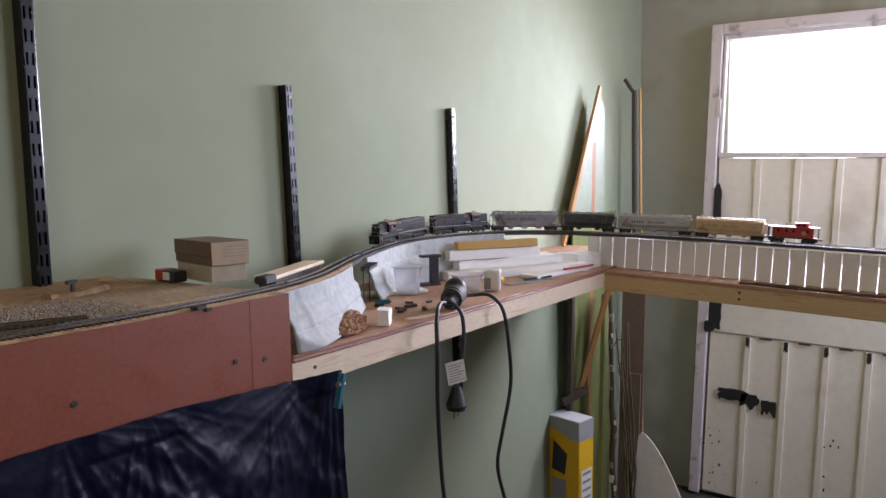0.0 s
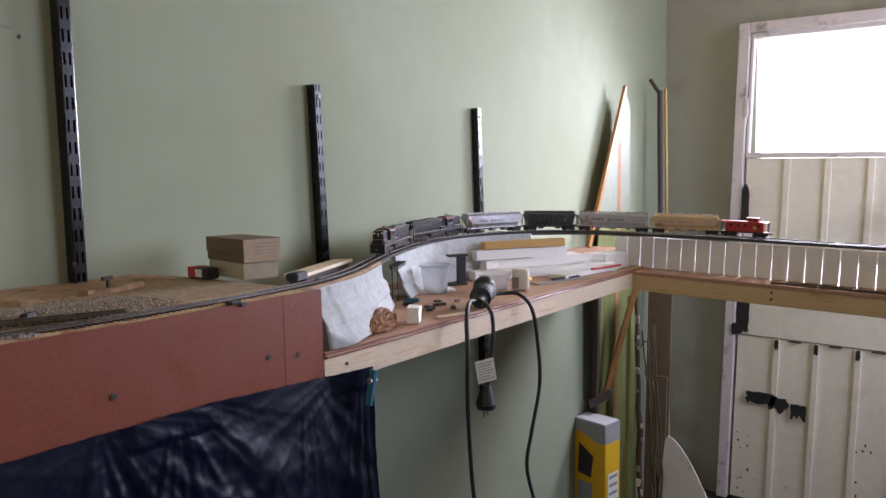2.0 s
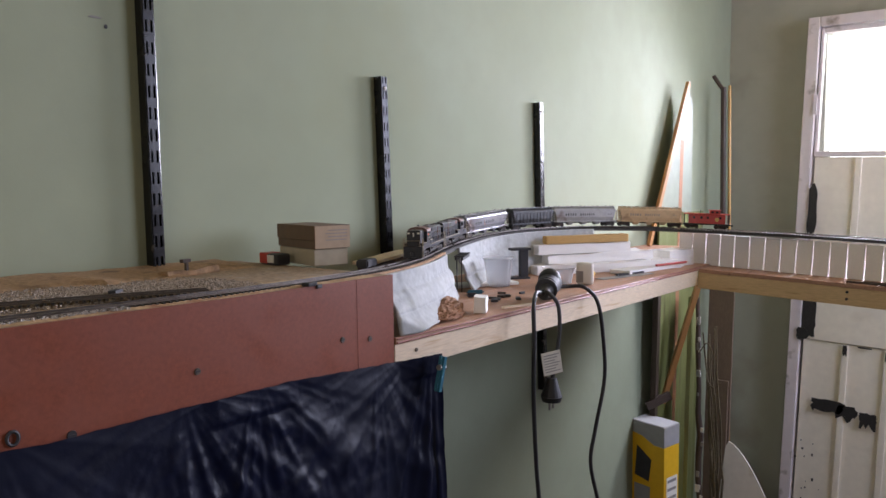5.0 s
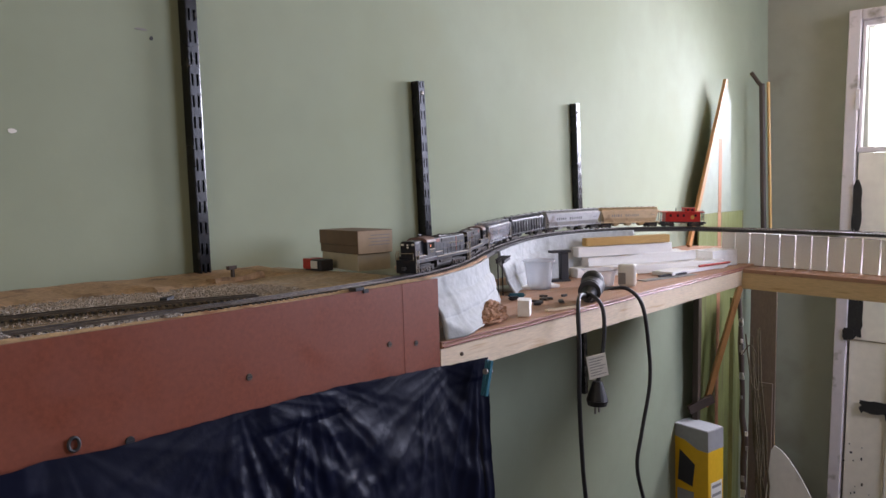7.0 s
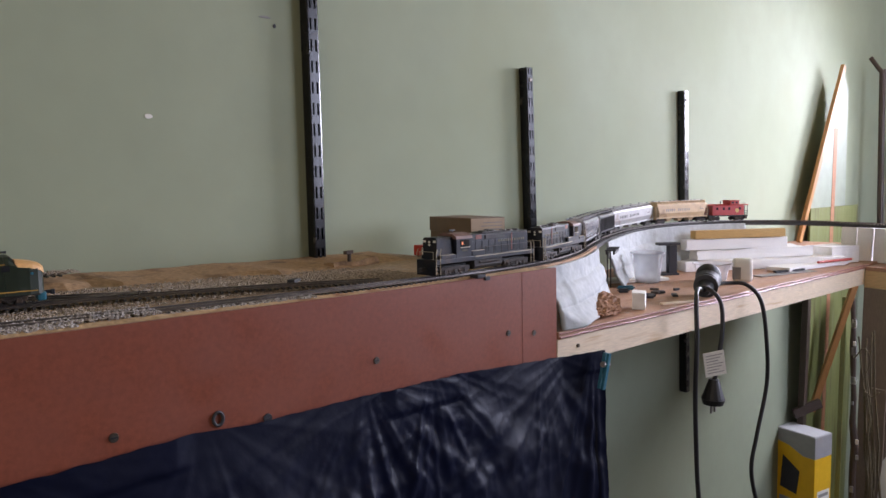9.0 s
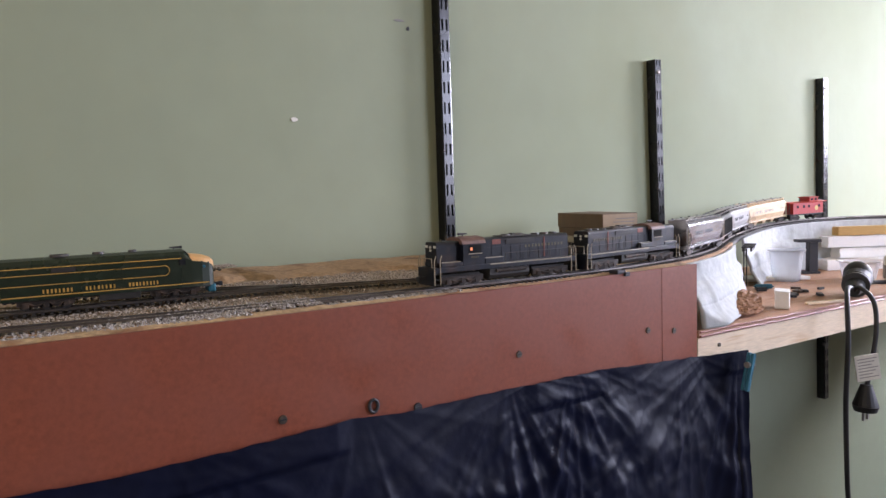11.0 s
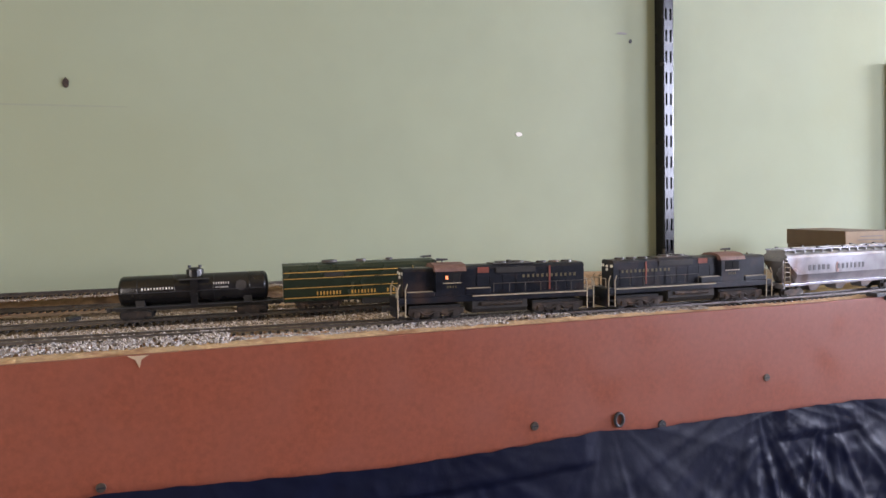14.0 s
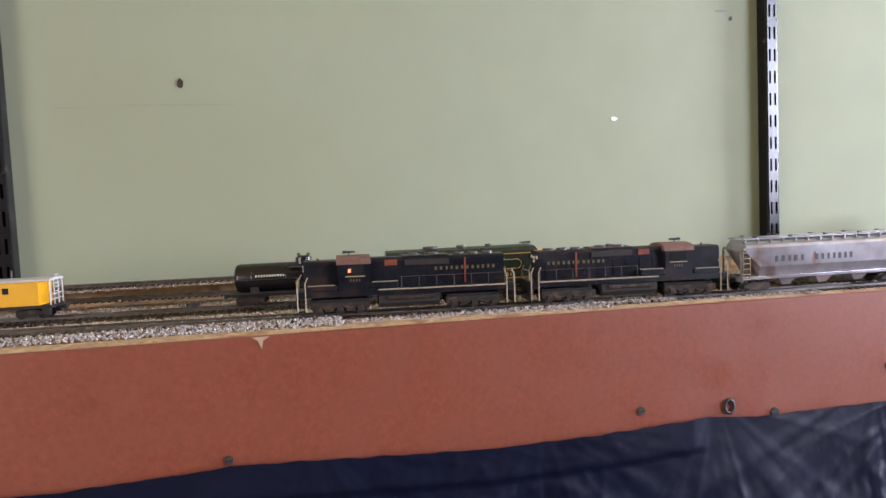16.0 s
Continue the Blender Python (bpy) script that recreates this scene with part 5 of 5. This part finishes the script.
def hopper(label, half, material, ink, ribs=False, slope=0.006):
    """A covered hopper: slope ends, roof walk, hatches, outlets, ladders, trucks."""
    ob = thing("covered_hopper", label, "model wagon", group="train wagons")
    h, w, z0, z1 = half - 0.006, 0.0165, 0.0130, 0.0475
    out = [(-w * 0.80, z0 + 0.002), (-w * 0.93, z0 + 0.008), (-w, 0.024), (-w, z1 - 0.007), (-w * 0.9, z1 - 0.003), (-w * 0.55, z1), (w * 0.55, z1), (w * 0.9, z1 - 0.003), (w, z1 - 0.007), (w, 0.024), (w * 0.93, z0 + 0.008), (w * 0.80, z0 + 0.002)]
    rows = []
    for x in (-h, -h + 0.5 * slope, -h + slope, 0.0, h - slope, h - 0.5 * slope, h):
        lift = max(0.0, 1 - (h - abs(x)) / slope)
        rows.append([Vector((x, y, z if z > 0.038 else z + (0.038 - z) * lift)) for y, z in out])
    body = part("body", loft(bmesh.new(), rows, close=True), material, ob)
    part("roof_edge", mbox(-half + 0.003, half - 0.003, -w - 0.0006, w + 0.0006, z1 - 0.0075, z1 - 0.0055), material, ob)
    part("side_sill", mbox(-half + 0.002, half - 0.002, -0.0155, -0.0135, 0.0118, 0.0148, bevel=0.0003), material, ob)
    part("side_sill", mbox(-half + 0.002, half - 0.002, 0.0135, 0.0155, 0.0118, 0.0148, bevel=0.0003), material, ob)
    part("centre_sill", mbox(-half, half, -0.003, 0.003, 0.0090, 0.0125), M_UNDER, ob)
    for s in (-1, 1):
        e = s * (half - 0.0015)
        part("end_frame", mbox(min(e, e - s * 0.0015), max(e, e - s * 0.0015), -0.0155, 0.0155, 0.0100, 0.0150), material, ob)
        for y in (-0.0145, 0.0145):
            part("corner_post", mbox(e - 0.0007, e + 0.0007, y - 0.0007, y + 0.0007, 0.0150, z1 - 0.007), material, ob)
            bm = bmesh.new()
            sy = 1 if y > 0 else -1
            for k in range(6):
                tube(bm, [(e - s * 0.0012, y + sy * 0.0016, 0.0125 + k * 0.005), (e - s * 0.0085, y + sy * 0.0016, 0.0125 + k * 0.005)], 0.0004, 5)
            tube(bm, [(e - s * 0.0012, y + sy * 0.0016, 0.0115), (e - s * 0.0012, y + sy * 0.0016, 0.0395)], 0.0004, 5)
            tube(bm, [(e - s * 0.0085, y + sy * 0.0016, 0.0115), (e - s * 0.0085, y + sy * 0.0016, 0.0395)], 0.0004, 5)
            part("ladder", bm, M_HANDRAIL if not ribs else material, ob)
        part("end_shadow_plate", mbox(min(s * (half - 0.030), s * (half - 0.0285)), max(s * (half - 0.030), s * (half - 0.0285)), -0.0135, 0.0135, 0.0150, 0.034), M_UNDER, ob)
        coupler(ob, s * half, s)
        car_truck(ob, s * (half - 0.0195))
    if ribs:
        k = int(2 * (half - 0.016) / 0.0105)
        for i in range(k + 1):
            x = -half + 0.016 + i * 2 * (half - 0.016) / k
            for s in (-1, 1):
                ya, yb = sorted((s * w, s * (w + 0.0016)))
                part("side_rib", mbox(x - 0.0007, x + 0.0007, ya, yb, 0.0155, z1 - 0.008), material, ob)
    walk_way = part("roof_walk", mbox(-half + 0.004, half - 0.004, -0.0040, 0.0040, z1 + 0.0036, z1 + 0.0042), M_SAW, ob)
    for i in range(14):
        x = -half + 0.008 + i * 2 * (half - 0.008) / 13
        part("walk_support", mbox(x - 0.0008, x + 0.0008, -0.0125, 0.0125, z1 - 0.0012, z1 + 0.0021), material, walk_way)
    for s in (-1, 1):
        part("hatch_rail", mbox(-half + 0.005, half - 0.005, s * 0.0115 - 0.0008, s * 0.0115 + 0.0008, z1 + 0.0022, z1 + 0.0034), material, ob)
        for i in range(5):
            x = -half * 0.8 + i * half * 0.4
            part("hatch_latch", mbox(x - 0.0015, x + 0.0015, s * 0.0100 - 0.0012, s * 0.0100 + 0.0012, z1 + 0.0035, z1 + 0.0050), M_INK, ob)
    for x in (-half * 0.42, 0.0, half * 0.42) if not ribs else (-half * 0.33, half * 0.33):
        bm = bmesh.new()
        loft(bm, [[(x - 0.0125, -0.010, 0.0148), (x + 0.0125, -0.010, 0.0148), (x + 0.0125, 0.010, 0.0148), (x - 0.0125, 0.010, 0.0148)], [(x - 0.004, -0.006, 0.0045), (x + 0.004, -0.006, 0.0045), (x + 0.004, 0.006, 0.0045), (x - 0.004, 0.006, 0.0045)]], close=True)
        part("outlet_chute", bm, material, ob)
    if ink:
        letters(ob, -half * 0.26, half * 0.20, 0.0280, 0.0056, w + 0.0001, ink, 7, 7)
        letters(ob, half * 0.30, half * 0.66, 0.0280, 0.0056, w + 0.0001, ink, 5, 8)
        letters(ob, -half * 0.80, -half * 0.66, 0.0300, 0.0020, w + 0.0001, ink, 4, 9)
    return ob


def caboose(label, paint, roof, half, group, ends, windows):
    ob = thing("caboose", label, "model caboose", group=group)
    h = half - 0.011
    part("body", mbox(-h, h, -0.0158, 0.0158, 0.0135, 0.0370, bevel=0.0005), paint, ob)
    part("roof", prism(bmesh.new(), [(-0.0172, 0.0371), (-0.0150, 0.0388), (0.0, 0.0402), (0.0150, 0.0388), (0.0172, 0.0371)], 'x', -half, half), roof, ob)
    cx = -h * 0.42
    cup = part("cupola", mbox(cx - 0.013, cx + 0.013, -0.0140, 0.0140, 0.0385, 0.0475, bevel=0.0006), paint, ob)
    part("cupola_roof", prism(bmesh.new(), [(-0.0155, 0.0476), (-0.0130, 0.0488), (0.0, 0.0496), (0.0130, 0.0488), (0.0155, 0.0476)], 'x', cx - 0.015, cx + 0.015), roof, cup)
    for s in (-1, 1):
        ya, yb = sorted((s * 0.0140, s * 0.0143))
        for k in (-0.0085, 0.0025):
            part("cupola_window", mbox(cx + k, cx + k + 0.006, ya, yb, 0.0410, 0.0455), M_WINDOW, cup)
        ya, yb = sorted((s * 0.0158, s * 0.0161))
        for x in windows:
            part("side_window", mbox(x - 0.0028, x + 0.0028, ya, yb, 0.0260, 0.0320), M_WINDOW, ob)
        part("steps", mbox(-half + 0.002, -half + 0.009, min(s * 0.0105, s * 0.0155), max(s * 0.0105, s * 0.0155), 0.004, 0.0125), M_UNDER, ob)
        part("steps", mbox(half - 0.009, half - 0.002, min(s * 0.0105, s * 0.0155), max(s * 0.0105, s * 0.0155), 0.004, 0.0125), M_UNDER, ob)
        x = -h * 0.55
        part("emblem", mcyl((x, s * 0.0158, 0.0245), (x, s * 0.0162, 0.0245), 0.0050, n=20), M_YSTRIPE if paint is M_CABOOSE else paint, ob)
    part("underframe", mbox(-half, half, -0.0150, 0.0150, 0.0105, 0.0134), M_UNDER, ob)
    for s in (-1, 1):
        e = s * (half - 0.001)
        bm = bmesh.new()
        for y in (-0.0145, -0.005, 0.005, 0.0145):
            tube(bm, [(e, y, 0.0134), (e, y, 0.0375)], 0.0007, 6)
        for z in (0.0185, 0.0235):
            tube(bm, [(e, -0.0145, z), (e, 0.0145, z)], 0.0006, 6)
        for z in (0.026, 0.030, 0.034, 0.038, 0.042):
            tube(bm, [(e + s * 0.001, -0.004, z), (e + s * 0.001, 0.004, z)], 0.0005, 6)
        part("end_railing", bm, ends, ob)
        coupler(ob, s * half, s)
        car_truck(ob, s * (half - 0.021))
    part("chimney", mcyl((h * 0.35, 0.006, 0.039), (h * 0.35, 0.006, 0.0475), 0.0011, n=10), M_INK, ob)
    return ob


# the train: vehicle, distance of its middle behind the train's front, turned end for end
engine = diesel("weathered dark road-switcher locomotive with a lit cab lamp")
engine_2 = copy_thing(engine, Matrix())
engine_2["label"] = "weathered dark road-switcher locomotive running cab to the rear"
part("cab_lamp", mbox(0.0492, 0.0514, 0.0166, 0.0170, 0.0365, 0.0395), M_LAMP, engine, "glowing orange cab lamp")
silver = hopper("weathered silver-grey covered hopper wagon with rust stains", 0.0945, M_SILVER, M_INK, slope=0.014)
part("rust_patch", prism(bmesh.new(), [(0.014, 0.0245), (0.018, 0.0245), (0.019, 0.028), (0.018, 0.034), (0.0155, 0.036), (0.014, 0.030)], 'y', 0.0165, 0.01662), M_CABROOF, silver, "small dull red patch")
black = hopper("black ribbed covered hopper wagon", 0.0730, M_BLKHOP, None, ribs=True)
grey = hopper("light grey covered hopper wagon with dark lettering", 0.0945, M_UPGREY, M_INK)
tan = hopper("tan covered hopper wagon with brown lettering", 0.0850, M_TAN, M_INK_G)
red = caboose("bright red caboose with a cupola and yellow emblem", M_CABOOSE, M_CABOOSE, 0.0550, "train wagons", M_INK, (-0.032, -0.002, 0.013, 0.031))
TRAIN = ((engine, 0.1025, 0), (engine_2, 0.308, 180), (silver, 0.510, 0), (black, 0.684, 0), (grey, 0.857, 0), (tan, 1.040, 0), (red, 1.184, 0))
FRONT = ((0, 2.180), (3.5, 1.868), (7, 1.576), (11, 1.206), (14, 0.923), (16, 0.745))


def ride(line, acc, s, back, turn, wheelbase):
    """The pose of a vehicle whose middle is at length s; back: it heads down the line."""
    a, _ = at_length(line, acc, s - wheelbase)
    b, _ = at_length(line, acc, s + wheelbase)
    d = (a - b) if back else (b - a)
    m = (a + b) / 2
    yaw = math.degrees(math.atan2(d.y, d.x))
    pitch = math.degrees(math.atan2(d.z, math.hypot(d.x, d.y)))
    return pose(m.x, m.y, m.z, 0, -pitch, yaw) @ pose(0, 0, 0, 0, 0, turn)


def near_y(line, acc, y):
    best = min(range(len(line)), key=lambda i: abs(line[i].y - y))
    i = max(0, min(len(line) - 2, best if line[best].y <= y else best - 1))
    u = (y - line[i].y) / (line[i + 1].y - line[i].y)
    return acc[i] + u * (acc[i + 1] - acc[i])


# standing on the siding
def cab_unit():
    ob = thing("streamlined_diesel", "dark green streamlined diesel with yellow stripes and orange nose top", "model locomotive", ride(SIDING, SIDING_S, near_y(SIDING, SIDING_S, -0.063), False, 0, 0.055))
    w = 0.0172
    side = [(-w, 0.0105), (-w, 0.0395), (-w * 0.93, 0.0430), (-w * 0.70, 0.0462), (-w * 0.3, 0.0480), (w * 0.3, 0.0480), (w * 0.70, 0.0462), (w * 0.93, 0.0430), (w, 0.0395), (w, 0.0105)]
    part("body", prism(bmesh.new(), side, 'x', -0.0930, 0.0600), M_GREEN, ob)
    rows = []
    for x, k, t in ((0.0602, 1.0, 0.0480), (0.0640, 1.0, 0.0474), (0.0700, 0.99, 0.0400), (0.0715, 0.985, 0.0388), (0.0800, 0.95, 0.0380), (0.0870, 0.85, 0.0365), (0.0905, 0.66, 0.0335), (0.0918, 0.5, 0.030)):
        rows.append([Vector((x, y * k, min(z, t - (0.0480 - z) * 0.25 if z > 0.0395 else min(z, t - 0.003)))) for y, z in side])
    part("nose", loft(bmesh.new(), rows, close=True), M_GREEN, ob)
    part("nose_top", loft(bmesh.new(), [[Vector((x, y * k, z)) for y, z in ((-0.0165, t - 0.0045), (-0.0150, t - 0.0005), (-0.008, t + 0.0018), (0.008, t + 0.0018), (0.0150, t - 0.0005), (0.0165, t - 0.0045))] for x, k, t in ((0.0690, 1.02, 0.0412), (0.0760, 1.01, 0.0402), (0.0830, 0.96, 0.0388), (0.0890, 0.84, 0.0366), (0.0922, 0.62, 0.0335))], close=True), M_NOSE, ob, "orange-yellow nose top")
    for s in (-1, 1):
        ya, yb = sorted((s * (w + 0.00005), s * (w + 0.00035)))
        for z, x0, x1, h in ((0.0392, -0.0925, 0.0610, 0.0008), (0.0330, -0.0925, 0.0440, 0.0007), (0.0235, -0.0925, 0.0440, 0.0007), (0.0135, -0.0925, 0.0860, 0.0010)):
            part("stripe", mbox(x0, x1, ya, yb, z, z + h), M_YSTRIPE, ob, "thin yellow stripe")
        bm = bmesh.new()
        tube(bm, [(0.0440 + 0.0051 * math.sin(a), s * (w + 0.0001), 0.02865 + 0.0051 * math.cos(a)) for a in [math.pi * k / 10 for k in range(11)]], 0.0004, 5)
        part("stripe_end", bm, M_YSTRIPE, ob)
        part("grille", mbox(-0.052, -0.032, ya, yb, 0.0342, 0.0385), M_UNDER, ob)
        part("door", mbox(-0.001, 0.0075, ya, yb, 0.0145, 0.0380, bevel=0.0001), M_GREEN, ob)
        part("cab_door", mbox(0.0475, 0.0555, ya, yb, 0.0145, 0.0385, bevel=0.0001), M_GREEN, ob)
        part("cab_side_window", mbox(0.0580, 0.0645, ya, yb, 0.0330, 0.0385), M_WINDOW, ob)
        part("porthole", mcyl((0.082, s * w * 0.9, 0.030), (0.082, s * w * 0.97, 0.030), 0.0014, n=12), M_BLUE, ob)
        part("skirt_tank", mbox(-0.014, 0.022, min(s * 0.012, s * 0.0165), max(s * 0.012, s * 0.0165), 0.0045, 0.0104), M_UNDER, ob)
    part("windscreen", prism(bmesh.new(), [(0.0645, 0.0468), (0.0698, 0.0402), (0.0703, 0.0402), (0.0650, 0.0468)], 'y', -0.0125, 0.0125), M_WINDOW, ob)
    letters(ob, -0.060, -0.034, 0.0160, 0.0036, w + 0.0001, M_YSTRIPE, 8, 21)
    letters(ob, -0.025, 0.002, 0.0160, 0.0036, w + 0.0001, M_YSTRIPE, 8, 22)
    letters(ob, 0.012, 0.040, 0.0160, 0.0036, w + 0.0001, M_YSTRIPE, 9, 23)
    for x, r in ((-0.045, 0.0085), (-0.012, 0.0055), (0.018, 0.0040)):
        part("roof_fan", mcyl((x, 0, 0.0478), (x, 0, 0.0500), r, r * 0.92, 20), M_LOCO_ROOF, ob)
    part("horn", mcyl((0.052, 0, 0.0498), (0.064, 0, 0.0498), 0.0006, 0.0013, 8), M_INK, ob)
    part("horn_post", mcyl((0.056, 0, 0.0480), (0.056, 0, 0.0498), 0.0006, n=8), M_INK, ob)
    part("pilot", mbox(0.0860, 0.0935, -0.0120, 0.0120, 0.0030, 0.0115, bevel=0.002), M_BLUE, ob, "blue-grey pilot")
    part("underframe", mbox(-0.0925, 0.088, -0.0130, 0.0130, 0.0090, 0.0125), M_UNDER, ob)
    coupler(ob, 0.0925, 1)
    coupler(ob, -0.0925, -1)
    loco_truck(ob, 0.054)
    loco_truck(ob, -0.058)


def tank_car():
    ob = thing("tank_wagon", "gloss black tank wagon with a domed top", "model wagon", ride(SIDING, SIDING_S, near_y(SIDING, SIDING_S, -0.240), False, 0, 0.045))
    bm = bmesh.new()
    prof = [(-0.0705, 0.004), (-0.0695, 0.010), (-0.0680, 0.0134), (-0.0655, 0.0146), (0.0655, 0.0146), (0.0680, 0.0134), (0.0695, 0.010), (0.0705, 0.004)]
    loft(bm, [[(x, r * math.cos(a), 0.0275 + r * math.sin(a)) for a in [2 * math.pi * k / 28 for k in range(28)]] for x, r in prof], close=True)
    part("tank", bm, M_TANK, ob, smooth=True)
    for x in (-0.052, -0.018, 0.018, 0.052):
        bm = bmesh.new()
        tube(bm, [(x, 0.0147 * math.cos(a), 0.0275 + 0.0147 * math.sin(a)) for a in [2 * math.pi * k / 28 for k in range(29)]], 0.0004, 5)
        part("band", bm, M_TANK, ob)
    dome = part("dome", mcyl((0.0, 0, 0.0395), (0.0, 0, 0.0465), 0.0085, 0.0082, 20), M_TANK, ob)
    part("dome_lid", mcyl((0.0, 0, 0.0466), (0.0, 0, 0.0482), 0.0072, 0.0050, 20), M_TANK, dome)
    for x in (-0.005, 0.005):
        part("valve", mcyl((x, 0.0, 0.0482), (x, 0.0, 0.0505), 0.0016, n=10), M_INK, dome)
    for s in (-1, 1):
        part("platform", mbox(-0.014, 0.014, min(s * 0.0120, s * 0.0175), max(s * 0.0120, s * 0.0175), 0.0375, 0.0383), M_INK, ob)
        part("side_rail", tube(bmesh.new(), [(-0.068, s * 0.0150, 0.0265), (0.068, s * 0.0150, 0.0265)], 0.0004, 6), M_INK, ob)
        part("running_board", mbox(-0.072, 0.072, min(s * 0.0110, s * 0.0162), max(s * 0.0110, s * 0.0162), 0.0125, 0.0133), M_INK, ob)
        part("ladder", mbox(-0.0035, 0.0035, min(s * 0.0155, s * 0.0162), max(s * 0.0155, s * 0.0162), 0.0133, 0.0375), M_TANK, ob)
        part("emblem", mcyl((0.044, s * 0.0140, 0.0300), (0.044, s * 0.0147, 0.0300), 0.0052, n=20), M_LOCO_ROOF, ob)
    letters(ob, 0.018, 0.034, 0.0318, 0.0022, 0.0140, M_WHITE, 7, 31)
    letters(ob, 0.020, 0.033, 0.0282, 0.0014, 0.0146, M_WHITE, 7, 32)
    letters(ob, -0.048, -0.018, 0.0290, 0.0022, 0.0145, M_WHITE, 11, 33)
    part("underframe", mbox(-0.073, 0.073, -0.0080, 0.0080, 0.0085, 0.0124), M_UNDER, ob)
    for x in (-0.050, 0.050):
        part("saddle", mbox(x - 0.004, x + 0.004, -0.0125, 0.0125, 0.0125, 0.0190), M_UNDER, ob)
    for s in (-1, 1):
        coupler(ob, s * 0.073, s)
        car_truck(ob, s * 0.054)


cab_unit()
tank_car()
yellow = caboose("yellow and grey unpainted caboose standing on the siding", M_YELLOW, M_GREYPL, 0.0620, "siding wagons", M_GREYPL, (-0.032, -0.012, 0.021))
yellow.matrix_world = ride(SIDING, SIDING_S, near_y(SIDING, SIDING_S, -0.543), False, 0, 0.04)


# ---- what moves ----
def front_at(t):
    """How far along the main line the train's front stands."""
    k = [Vector((a, b)) for a, b in FRONT]
    dense = spline(k, 40)
    for a, b in zip(dense[:-1], dense[1:]):
        if t <= b.x:
            return a.y + (b.y - a.y) * (t - a.x) / (b.x - a.x)
    return dense[-1].y


def motions():
    for ob, behind, turn in TRAIN:
        rows = []
        for i in range(65):
            t = i * 0.25
            rows.append((t, ride(MAIN, MAIN_S, front_at(t) + behind, True, turn, 0.045)))
        walk(ob, rows)


motions()
